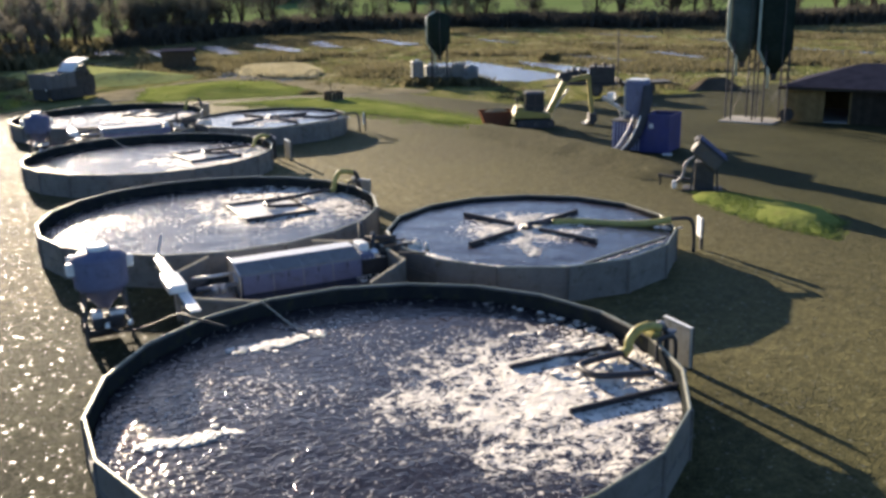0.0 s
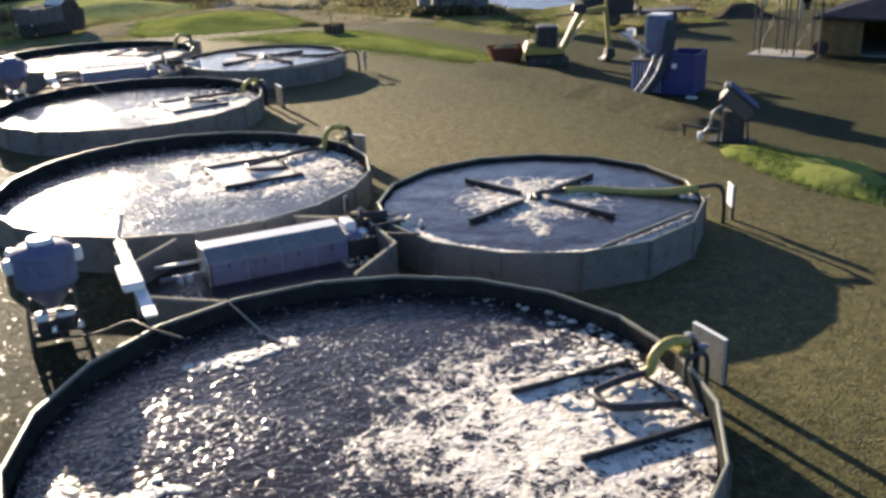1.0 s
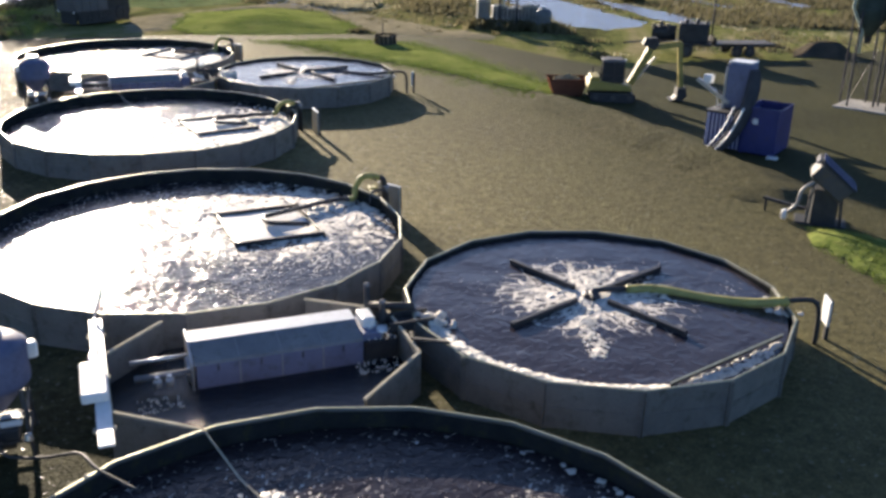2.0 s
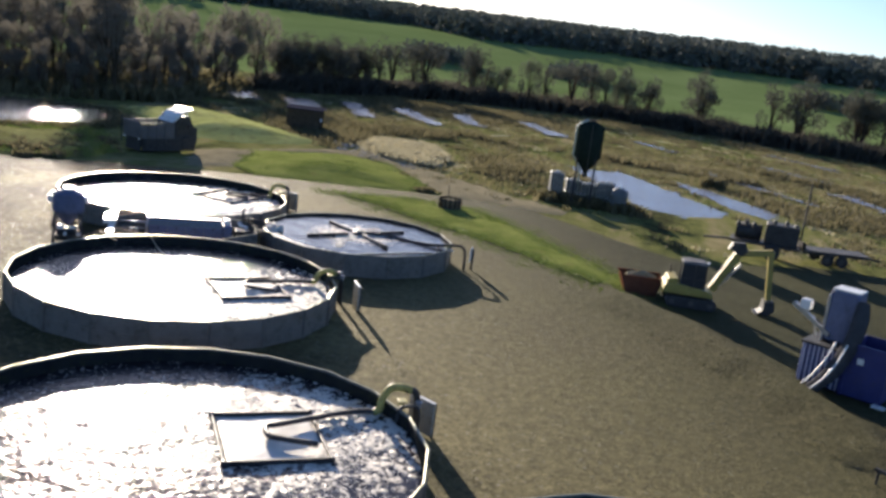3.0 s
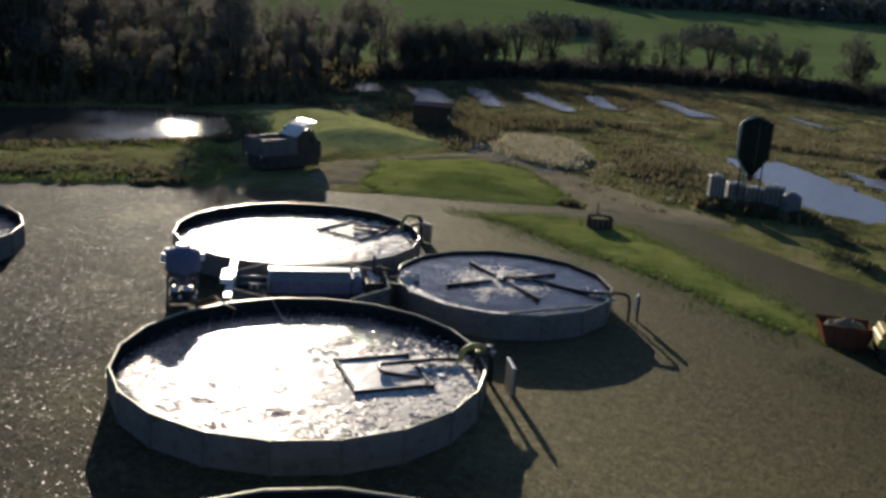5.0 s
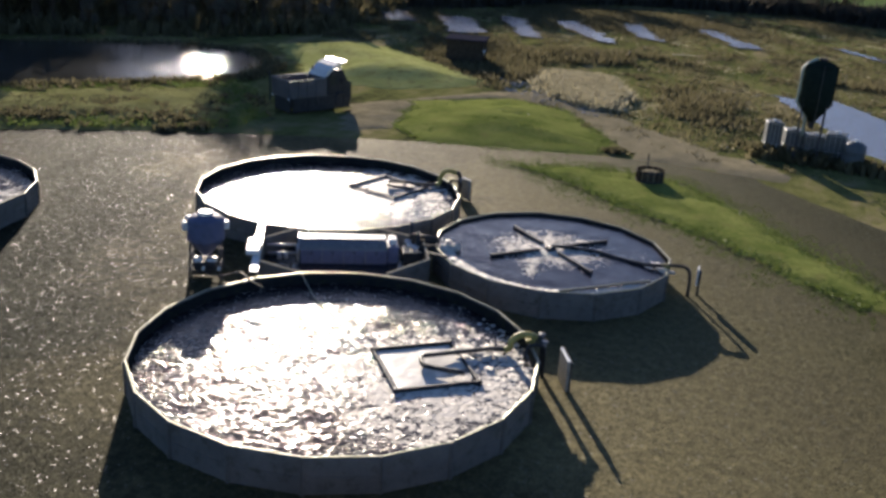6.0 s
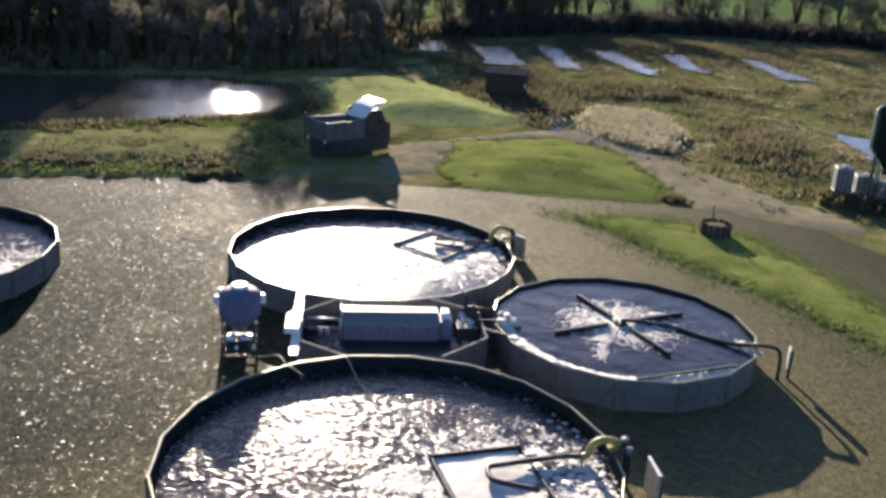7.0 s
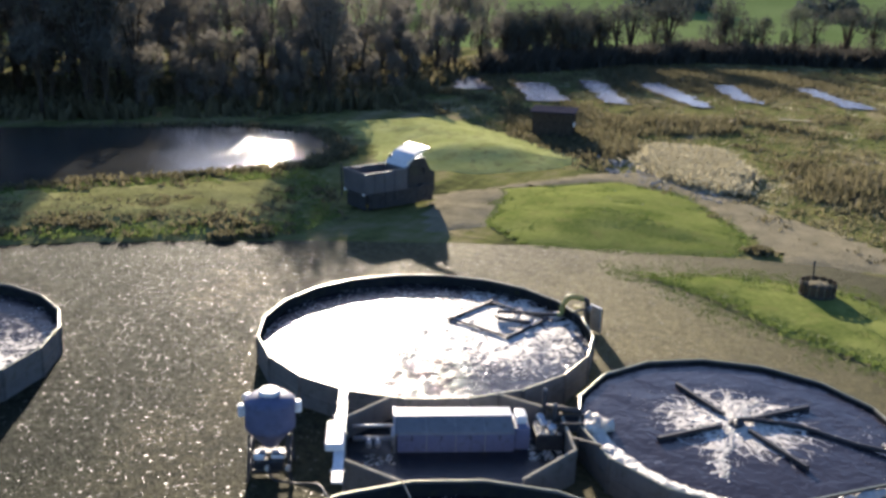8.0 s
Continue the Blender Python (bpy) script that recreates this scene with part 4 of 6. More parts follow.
VERGE_TURF = mat("verge_turf", (0.14, 0.145, 0.055), (0.27, 0.27, 0.12), 0.3, 0.9, 0, 0.9, 9, 0.12, dirt=(0.075, 0.068, 0.045))
SOIL = mat("dark_soil", (0.05, 0.045, 0.035), (0.1, 0.085, 0.065), 0.9, 0.9, 0, 0.8, 10, 0.08)
MUD = mat("mud", (0.19, 0.17, 0.11), (0.32, 0.28, 0.185), 0.8, 0.7, 0, 0.8, 10, 0.08)
POND = pond_material()
POOL = mat("rippled_pool", (0.16, 0.155, 0.175), (0.21, 0.2, 0.225), 1.1, 0.16, 0, 1.0, 3, 0.06, rvar=0.03)
POOL.node_tree.nodes["Principled BSDF"].inputs["Specular IOR Level"].default_value = 1.0


def inside(poly, x, y):
    c = False
    for i in range(len(poly)):
        x0, y0 = poly[i - 1]
        x1, y1 = poly[i]
        if (y0 > y) != (y1 > y) and x < (x1 - x0) * (y - y0) / (y1 - y0) + x0:
            c = not c
    return c


def edge_gap(poly, x, y):
    best = 1e9
    for i in range(len(poly)):
        ax, ay = poly[i - 1]
        bx, by = poly[i]
        t = max(0, min(1, ((x - ax) * (bx - ax) + (y - ay) * (by - ay)) / ((bx - ax) ** 2 + (by - ay) ** 2)))
        best = min(best, math.hypot(x - ax - t * (bx - ax), y - ay - t * (by - ay)))
    return best


def mound(name, poly, rise, run, material, label, step=0.8, lump=0.06, base=-0.12, kind="structure"):
    """Raised turf over an outline, rounded off towards its edge."""
    x0, x1 = min(p[0] for p in poly), max(p[0] for p in poly)
    y0, y1 = min(p[1] for p in poly), max(p[1] for p in poly)
    bm, grid = bmesh.new(), {}
    nx, ny = int((x1 - x0) / step) + 3, int((y1 - y0) / step) + 3
    for j in range(ny):
        for i in range(nx):
            x, y = x0 + (i - 1) * step, y0 + (j - 1) * step
            g = edge_gap(poly, x, y) * (1 if inside(poly, x, y) else -1) + 0.5 * noise.noise((x / 2, y / 2, 7))
            if g > -step * 1.3:
                z = base if g < 0 else base + 0.16 + rise * smoothstep(0, run, g) + lump * noise.fractal((x / 1.7, y / 1.7, 2), 1, 2, 3)
                grid[i, j] = bm.verts.new((x, y, z))
    for i, j in list(grid):
        q = [(i, j), (i + 1, j), (i + 1, j + 1), (i, j + 1)]
        if all(k in grid for k in q):
            bm.faces.new([grid[k] for k in q])
    return tagged(part(name, bm, material, smooth=True), label, "grass", kind=kind)


def tufts(name, spots, tall, wide, material, label, category, blades=5, lean=0.5, seed=1, scatter=0.0):
    """Blades of grass, reed or twig in loose tufts: one mesh."""
    rng = np.random.default_rng(seed)
    s = np.array(spots, float)
    k = len(s)
    s = np.repeat(s, blades, axis=0)
    n = len(s)
    a, h = rng.uniform(0, math.tau, n), tall * rng.uniform(0.5, 1.25, n)
    off = rng.normal(0, scatter or wide * 1.3, (n, 2))
    b = np.c_[s[:, 0] + off[:, 0], s[:, 1] + off[:, 1], s[:, 2] - 0.03]
    side = np.c_[np.cos(a), np.sin(a), np.zeros(n)] * (wide * rng.uniform(0.35, 0.8, n))[:, None]
    tip = b + np.c_[rng.normal(0, lean, n) * h, rng.normal(0, lean, n) * h, h]
    mid = (b + tip) / 2 + np.c_[np.zeros(n), np.zeros(n), h * 0.15]
    v = np.stack([b - side, b + side, mid + side * 0.8, mid - side * 0.8, tip], 1).reshape(-1, 3)
    i = np.arange(n)[:, None] * 5
    faces = np.vstack([np.c_[i, i + 1, i + 2, i + 3]]).tolist() + np.c_[i + 3, i + 2, i + 4].tolist()
    me = bpy.data.meshes.new(name)
    me.from_pydata(v.tolist(), [], faces)
    me.materials.append(material)
    return tagged(new(name, me), label, category, kind="stuff")


def spots_in(poly, count, seed, z=None, keep=None):
    rng = random.Random(seed)
    x0, x1 = min(p[0] for p in poly), max(p[0] for p in poly)
    y0, y1 = min(p[1] for p in poly), max(p[1] for p in poly)
    out, tries = [], 0
    while len(out) < count and tries < count * 12:
        tries += 1
        x, y = rng.uniform(x0, x1), rng.uniform(y0, y1)
        if inside(poly, x, y) and (keep is None or keep(x, y, rng)):
            out.append((x, y, height(x, y) - 0.1 if z is None else z))
    return out


POND_L = [(-100, 70), (-75, 70), (-57, 77.5), (-53.5, 83), (-48.5, 88.8), (-45.5, 93.5), (-46.5, 99.5), (-52.5, 105.8), (-60, 104.6), (-70.8, 96), (-82, 88), (-100, 84)]
POND_A = [(-6.5, 118.5), (-0.5, 118.5), (4.4, 109.3), (8.4, 100), (7.4, 91.5), (5.2, 89.6), (3.2, 92.5), (-1, 102.6)]
POND_B = [(4.5, 118), (8.6, 113), (14, 103), (12.4, 99.8), (9.4, 103), (7.6, 107.5)]
POOLS = [[(-64.3, 156), (-59, 157), (-52.5, 145), (-56.5, 143.5)], [(-53.1, 154.1), (-48.2, 155.6), (-41.5, 140.4), (-45, 137.8)], [(-46.1, 161.4), (-42.6, 161.8), (-34.4, 141.7), (-37.4, 142)],
         [(-38.4, 162.1), (-36, 166.5), (-25.8, 145.2), (-27.6, 144)], [(-30.3, 168.3), (-27, 170), (-20.9, 151.2), (-24.8, 154)], [(22, 129.5), (24, 129.5), (27.4, 118.8), (25.4, 118)], [(-20, 172), (-17, 172.5), (-9, 155), (-12, 154)]]
ditch_rng, DITCHES = random.Random(77), []
for cx, cy in ((13, 124), (20, 146), (36, 150), (42, 128), (2, 160), (24, 168), (48, 164)):
    ln, w = ditch_rng.uniform(5, 11), ditch_rng.uniform(0.7, 1.5)
    dx, dy = 0.5 * ln, -0.86 * ln
    DITCHES.append([(cx - dx, cy - dy), (cx - dx + w, cy - dy + 0.5 * w), (cx + dx + w, cy + dy + 0.5 * w), (cx + dx, cy + dy)])
for poly in [POND_L, POND_A, POND_B] + POOLS + DITCHES:
    far = poly in POOLS + DITCHES
    sheet("pond", poly, height(*poly[0]) + (0.07 if far else 0.08), POND if poly is POND_L else POOL, "still dark pond reflecting the sky", "pond", 1.3 if not far else 1.25 if poly in POOLS else 0.5, 0.05, 4, 0.8)
WET = [POND_L, POND_A, POND_B] + POOLS

MOUND = [(-28.6, 85.3), (-31, 93.8), (-25.4, 99.6), (-20.6, 98.4), (-14.8, 89), (-16, 85.6), (-20.8, 83.4), (-25.3, 82.4)]
RIDGE = [(-54, 112), (-47.5, 120), (-38, 113), (-29.2, 106), (-31.5, 101), (-34.4, 97.8), (-42, 96.5), (-45, 103)]
STRIP = [(-19.5, 80.2), (-14.4, 82.4), (-9.5, 82), (-5, 76.5), (1.6, 67.6), (1.4, 65), (-3, 68.6), (-8.7, 73.5), (-12.1, 75.3), (-15.9, 78.5)]
PATCH = [(9.8, 45.9), (11.2, 45.6), (13.9, 42.8), (14.1, 40.5), (13.0, 38.2), (11.3, 40.0), (9.7, 44)]
VERGE = [(-62, 61), (-48, 69.6), (-41.5, 74.3), (-36.4, 77.6), (-36.5, 82), (-41, 88), (-44.5, 92.5), (-48, 88), (-53, 82.6), (-57, 77), (-75, 69.5), (-90, 66), (-90, 49)]
VERGE_SCRUB = [(-55, 72), (-50, 78.5), (-46, 81), (-40, 80), (-39.5, 77.5), (-44, 74.5), (-50, 71)]
mound("grass_mound", MOUND, 0.6, 7.5, TURF, "smooth bright green turf mound")
mound("grass_ridge", RIDGE, 0.8, 6, PALE_TURF, "pale green turf bank")
mound("grass_strip", STRIP, 0.08, 1.5, TURF, "green grass strip beside the gravel", 0.6)
mound("grass_patch", PATCH, 0.22, 1.2, TURF, "bright green grass patch in the gravel", 0.35, 0.04, -0.08)
mound("rough_verge", VERGE, 0.3, 5, VERGE_TURF, "rough trampled verge by the pond", 1.0, 0.2)
mound("track", [(-34, 90), (-31, 96), (-28, 101), (-22.5, 106), (-18.5, 100.5), (-14.5, 96), (-10, 92), (-5, 89), (-4, 86), (-12, 86), (-15, 90), (-20.5, 98.6), (-25.6, 100), (-31.2, 94), (-29, 85), (-31, 82)], 0.02, 1, MUD, "muddy stony track round a turf mound", 0.8, 0.1)
tufts("grass", [(x, y, 0.06 + 0.22 * smoothstep(0, 1.2, edge_gap(PATCH, x, y))) for x, y, z in spots_in(PATCH, 2600, 3, 0)], 0.03, 0.05, GRASS, "short bright green grass", "grass", 4)
tufts("grass", spots_in(STRIP, 5000, 4, 0.08), 0.07, 0.07, GRASS, "short green grass beside the gravel", "grass", 3)
tufts("grass", [(x, y, 0.02 + 0.6 * smoothstep(0, 7.5, edge_gap(MOUND, x, y))) for x, y, z in spots_in(MOUND, 4000, 5, 0)], 0.05, 0.09, GRASS, "short green grass on a mound", "grass", 3)


def fringe(poly, reach, count, seed):
    """Stray tufts thinning out beyond an outline."""
    r0, out = random.Random(seed), []
    x0, x1 = min(p[0] for p in poly) - reach, max(p[0] for p in poly) + reach
    y0, y1 = min(p[1] for p in poly) - reach, max(p[1] for p in poly) + reach
    while len(out) < count:
        x, y = r0.uniform(x0, x1), r0.uniform(y0, y1)
        if not inside(poly, x, y) and edge_gap(poly, x, y) < reach * r0.random() ** 1.6 * (1 + noise.noise((x / 2, y / 2, 3))):
            out.append((x, y, 0.02))
    return out


for outline, reach, count in ((STRIP, 1.7, 3000), (PATCH, 0.35, 350), (MOUND, 0.8, 900)):
    tufts("grass", fringe(outline, reach, count, 14), 0.035, 0.06, GRASS, "stray short grass spreading into the gravel", "grass", 4)
patchy = lambda c, f, o: (lambda x, y, r: noise.noise((x / f, y / f, o)) + 0.35 * r.uniform(-1, 1) > c)
BOUNDS = [(p, min(q[0] for q in p) - 1, max(q[0] for q in p) + 4, min(q[1] for q in p) - 9, max(q[1] for q in p) + 2) for p in WET]
dry_land = lambda x, y: not any(x0 < x < x1 and y0 < y < y1 and (inside(p, x, y - 0.8) or any(inside(p, x - 0.3 * k, y + k) for k in (0, 1, 2, 3.5, 5, 6.5, 8))) for p, x0, x1, y0, y1 in BOUNDS)
tufts("verge_scrub", spots_in(VERGE, 600, 6, 0.15, patchy(0.25, 3, 1)) + spots_in(VERGE_SCRUB, 330, 61, 0.15, patchy(0.0, 2, 2)), 0.3, 0.16, SCRUB, "dark tangled scrub along the verge", "scrub", 6)
tufts("verge_grass", spots_in(VERGE, 6000, 7, 0.15, patchy(-0.25, 3, 5)), 0.15, 0.09, GRASS, "rough grass along the verge", "grass", 5)
MEADOW = [(-62, 122), (-47, 122), (-30, 106), (-13, 88), (0, 88.5), (3, 79), (7, 79.5), (12, 83), (18, 84.5), (24, 90), (52, 90), (95, 120), (80, 200), (39, 194), (0, 215), (-38, 206), (-60, 170)]


def strips(x, y, f=7.0):
    """Old ditches run slantwise over the meadow."""
    return noise.noise(((0.92 * x + 0.39 * y) / f, (0.39 * x - 0.92 * y) / (f * 5), 3.0))


reeds = spots_in(MEADOW, 9000, 8, None, lambda x, y, r: dry_land(x, y) and y > 92 and strips(x, y) + 0.3 * r.uniform(-1, 1) > 0.02)
tufts("reeds", reeds, 0.24, 0.11, REED, "tan dry reeds over the wet meadow", "reeds", 9, 0.7, 1, 0.55)
tufts("marsh_grass", spots_in(MEADOW, 9000, 9, None, lambda x, y, r: dry_land(x, y) and strips(x, y) + 0.3 * r.uniform(-1, 1) < 0.05), 0.15, 0.11, MARSH, "olive green marsh grass", "grass", 8, 0.7, 2, 0.55)
tufts("marsh_scrub", spots_in(MEADOW, 5200, 10, None, lambda x, y, r: dry_land(x, y) and y > 100 and strips(x + 40, y, 9) + 0.15 * r.uniform(-1, 1) > 0.24), 0.55, 0.14, SCRUB, "dark low willow scrub on the wet meadow", "scrub", 9, 0.5, 3, 0.5)
SCRUB_BANDS = [[(-34.5, 129), (-23.5, 137.5), (-20.5, 129), (-29, 121)], [(-33.2, 119.5), (-29.2, 119), (-25.8, 112), (-28.2, 107.5)], [(-22, 137), (-13, 132.5), (-12.4, 131), (-22.4, 135)], [(-13.4, 112), (-9.5, 113), (-8.6, 105), (-12, 103)],
               [(-56, 141), (-49, 136), (-47.5, 134), (-57, 138)], [(-4, 134), (14, 128), (15, 125.5), (-5, 131)], [(16, 142), (36, 131), (36, 128), (15, 139)], [(28, 112), (44, 104), (44, 101.5), (27, 109)]]
for i, band in enumerate(SCRUB_BANDS):
    x0, y0 = sum(p[0] for p in band) / 4, sum(p[1] for p in band) / 4
    count = int(2.2 * abs(sum(band[k - 1][0] * band[k][1] - band[k][0] * band[k - 1][1] for k in range(4))) / 2)
    tufts("willow_scrub", spots_in(band, count, 40 + i, None, patchy(-0.05, 2.0, i)), 0.8, 0.1, SCRUB, "dark leafless willow scrub along a wet hollow", "scrub", 9, 0.35, 40 + i, 0.5)
HEAP = [(-25.5, 114.6), (-21, 114.6), (-18, 107.5), (-17.6, 100.6), (-20, 101), (-22.2, 103), (-25, 108)]
mound("reed_heap", HEAP, 0.22, 3, GROUND, "low heap under cut reeds", 0.7, 0.15)
tufts("sedge_tussocks", spots_in(MEADOW, 3400, 81, None, lambda x, y, r: dry_land(x, y) and noise.noise((x / 2.6, y / 4.2, 11)) + 0.25 * r.uniform(-1, 1) > 0.3), 0.36, 0.14, SCRUB, "dark sedge tussocks scattered over the wet meadow", "sedge", 9, 0.5, 8, 0.3)
tufts("straw", spots_in(MEADOW, 2600, 82, None, lambda x, y, r: dry_land(x, y) and noise.noise((x / 3.4, y / 5.5, 17)) + 0.3 * r.uniform(-1, 1) > 0.38), 0.16, 0.12, PALE_REED, "pale flattened straw between the marsh grass", "straw", 7, 1.0, 9, 0.4)
pool_edge = [(x, y, z - 0.02) for p in POOLS for x, y, z in fringe(p, 0.9, 130, 16)]
tufts("pool_sedge", [(x, y, height(x, y) - 0.05) for x, y, z in pool_edge], 0.2, 0.09, SCRUB, "dark sedge round the meadow pools", "sedge", 7, 0.6, 4, 0.35)
tufts("cut_reeds", spots_in(HEAP, 2600, 11, 0.12, patchy(-0.25, 2.5, 6)) + fringe(HEAP, 1.0, 200, 15), 0.42, 0.15, PALE_REED, "pale bleached reeds in a low heap", "reeds", 7, 0.9, 1, 0.4)
tufts("pond_reeds", [(x + 1.3 * noise.noise((i, 1.5, 0)), y + 1.3 * noise.noise((i, 7.5, 0)), -0.05) for i, (x, y) in enumerate([(POND_L[k][0] + (POND_L[k + 1][0] - POND_L[k][0]) * s / 60, POND_L[k][1] + (POND_L[k + 1][1] - POND_L[k][1]) * s / 60) for k in range(1, 9) for s in range(60)])], 0.45, 0.2, SCRUB, "dark reeds fringing the pond", "reeds", 6)


def crown_mesh(name, blobs, count, size, seed, flat=0.5):
    """Clumps of small leaf-like faces strewn through and over several lobes, with gaps."""
    rng = np.random.default_rng(seed)
    v, f = [], []
    per = count // len(blobs)
    for (cx, cy, cz, rx, rz) in blobs:
        d = rng.normal(size=(per, 3))
        d /= np.linalg.norm(d, axis=1)[:, None]
        p = d * (rng.uniform(0.45, 1.05, per) ** 0.6)[:, None] * (rx, rx, rz) + (cx, cy, cz)
        for q in p:
            a, b = rng.normal(size=3), rng.normal(size=3)
            a, b = a / np.linalg.norm(a), b / np.linalg.norm(b)
            s = size * rng.uniform(0.5, 1.3)
            i = len(v)
            v += [tuple(q - a * s), tuple(q + b * s * flat), tuple(q + a * s), tuple(q - b * s * flat)]
            f.append((i, i + 1, i + 2, i + 3))
    me = bpy.data.meshes.new(name)
    me.from_pydata(v, [], f)
    return me


def tree(seed, tall, spread, leaves, size, m, label, twigs=BARE):
    """A broad-leaved tree in winter: tapered trunk, forked limbs and an open crown of twigs."""
    rng = random.Random(seed)
    t = thing("tree", label, "tree", m, "trees")
    fork = tall * rng.uniform(0.16, 0.26)
    bm = tube(smooth_line([(0, 0, -0.3), (0.1, 0, fork * 0.5), (rng.uniform(-0.3, 0.3), 0.1, fork), (rng.uniform(-0.5, 0.5), 0, tall * 0.75)], 3), [0.3 - 0.024 * i for i in range(10)], 7)
    blobs = [(0, 0, tall * 0.74, spread * 0.5, tall * 0.24)]
    for k in range(7):
        a = k * math.tau / 7 + rng.uniform(-0.4, 0.4)
        r, z = spread * rng.uniform(0.45, 0.8), tall * rng.uniform(0.3, 0.86)
        tube([(0, 0, fork * rng.uniform(0.8, 1.5)), (r * 0.45 * math.cos(a), r * 0.45 * math.sin(a), z * 0.82), (r * math.cos(a), r * math.sin(a), z)], [0.13, 0.08, 0.03], 5, bm)
        blobs.append((r * math.cos(a), r * math.sin(a), z, spread * rng.uniform(0.25, 0.42), tall * rng.uniform(0.1, 0.17)))
    part("trunk", bm, BARK, t)
    me = crown_mesh("crown", blobs, leaves, size, seed, 0.11)
    me.materials.append(twigs)
    new("crown", me).parent = t
    return t


def conifer(seed, tall, spread, m, label):
    rng = random.Random(seed)
    t = thing("conifer", label, "tree", m, "trees")
    part("trunk", tube([(0, 0, -0.3), (0, 0, tall * 0.5), (0, 0, tall)], [0.25, 0.15, 0.02], 7), BARK, t)
    v, f = [], []
    for k in range(420):
        h = rng.uniform(0.08, 1) ** 0.8
        r = spread * (1 - h) ** 0.85 * rng.uniform(0.3, 1.1) + 0.08
        a, z = rng.uniform(0, math.tau), tall * h
        c, s = math.cos(a), math.sin(a)
        w = rng.uniform(0.25, 0.5)
        i = len(v)
        v += [(c * r * 0.3 - s * w * 0.4, s * r * 0.3 + c * w * 0.4, z + 0.35), (c * r * 0.3 + s * w * 0.4, s * r * 0.3 - c * w * 0.4, z + 0.35), (c * r + s * w, s * r - c * w, z - 0.25 * r), (c * r * 1.15, s * r * 1.15, z - 0.4 * r), (c * r - s * w, s * r + c * w, z - 0.25 * r)]
        f.append((i, i + 1, i + 2, i + 3, i + 4))
    me = bpy.data.meshes.new("crown")
    me.from_pydata(v, [], f)
    me.materials.append(NEEDLE)
    new("crown", me).parent = t
    return t


def put(kinds, x, y, rng, scale=1.0):
    src = rng.choice(kinds)
    s = scale * rng.uniform(0.82, 1.12)
    along, across = -0.53 * (x + 53) + 0.848 * (y - 92.3), 0.848 * (x + 53) + 0.53 * (y - 92.3)
    if (-9 < across < 6 or 10.5 < across < 36) and along > 0:
        s = min(s, (0.21 * (along - (13 if across > 6 else 0)) + 0.6) / 14.5)  # trees are shrunk here to let the sun reach the pond and bank
    if s < 0.16:
        return
    o = copy_thing(src, pose(x, y, height(x, y) - 0.2, 0, 0, rng.uniform(0, 360)))
    o.scale = (s, s, s * rng.uniform(0.92, 1.08))


rng = random.Random(21)
H0 = height(-70, 112) - 0.2
WOOD = [tree(31, 13.5, 3.4, 1500, 0.62, pose(-98, 97, H0), "tall bare dark tree at the wood's edge"), tree(32, 12.5, 3.0, 1400, 0.6, pose(-107, 92, H0), "tall bare dark tree at the wood's edge"),
        tree(33, 14.5, 3.8, 1700, 0.65, pose(-91, 101, H0), "tall bare dark tree at the wood's edge"), conifer(34, 14.5, 2.6, pose(-112, 88, H0), "dark green spruce in a dense wood"), conifer(35, 13, 2.3, pose(-101, 90, H0), "dark green spruce in a dense wood")]
EDGE = [(-115, 75), (-95, 88), (-84, 94), (-73, 101.5), (-63, 112), (-57, 122), (-58.5, 137), (-62, 155), (-60, 168)]
for k in range(len(EDGE) - 1):
    (x0, y0), (x1, y1) = EDGE[k], EDGE[k + 1]
    ln = math.hypot(x1 - x0, y1 - y0)
    nx_, ny_ = -(y1 - y0) / ln, (x1 - x0) / ln
    for row in range(8):
        n_ = max(2, int(ln / (3.4 + 0.5 * row)))
        deep = (0, 0, 0, 0, 6, 14, 24, 36)[row]
        for i in range(n_):
            s = (i + rng.uniform(0, 1)) / n_
            d = 1.5 + row * 4.6 + deep + rng.uniform(-1.5, 1.5)
            put(WOOD[:3] + WOOD if k < 3 else WOOD[:3], x0 + (x1 - x0) * s + nx_ * d, y0 + (y1 - y0) * s + ny_ * d, rng, (1.12 if k < 4 else 0.95) + 0.05 * min(row, 4))
low = []
for k in range(len(EDGE) - 1):
    (x0, y0), (x1, y1) = EDGE[k], EDGE[k + 1]
    ln = math.hypot(x1 - x0, y1 - y0)
    for i in range(int(ln * 25)):
        s, d = rng.random(), rng.uniform(-1, 24)
        x, y = x0 + (x1 - x0) * s - (y1 - y0) / ln * d, y0 + (y1 - y0) * s + (x1 - x0) / ln * d
        low.append((x, y, height(x, y) - 0.2))
low = [p for p in low if abs(0.848 * (p[0] + 54) + 0.53 * (p[1] - 91.7)) > 8 or rng.random() < 0.3]
tufts("wood_understorey", low, 1.6, 0.5, SCRUB, "dark brambles and saplings under the trees", "scrub", 6, 0.3)
LINE = [tree(41, 10.5, 2.9, 1000, 0.5, pose(-52, 178, height(-52, 178) - 0.2), "bare tree in a field hedge", HEDGE_TWIGS), tree(42, 11.5, 2.6, 900, 0.5, pose(-20, 216, height(-20, 216) - 0.2), "slender bare tree in a field hedge", HEDGE_TWIGS), tree(43, 9, 3.0, 1000, 0.5, pose(12, 213, height(12, 213) - 0.2), "spreading bare tree in a field hedge", HEDGE_TWIGS)]
HEDGE = [(-60, 168), (-50, 190), (-38, 211), (-22, 219), (-5.6, 222), (20, 208), (39, 199), (60, 199), (81, 203), (110, 205), (150, 200)]
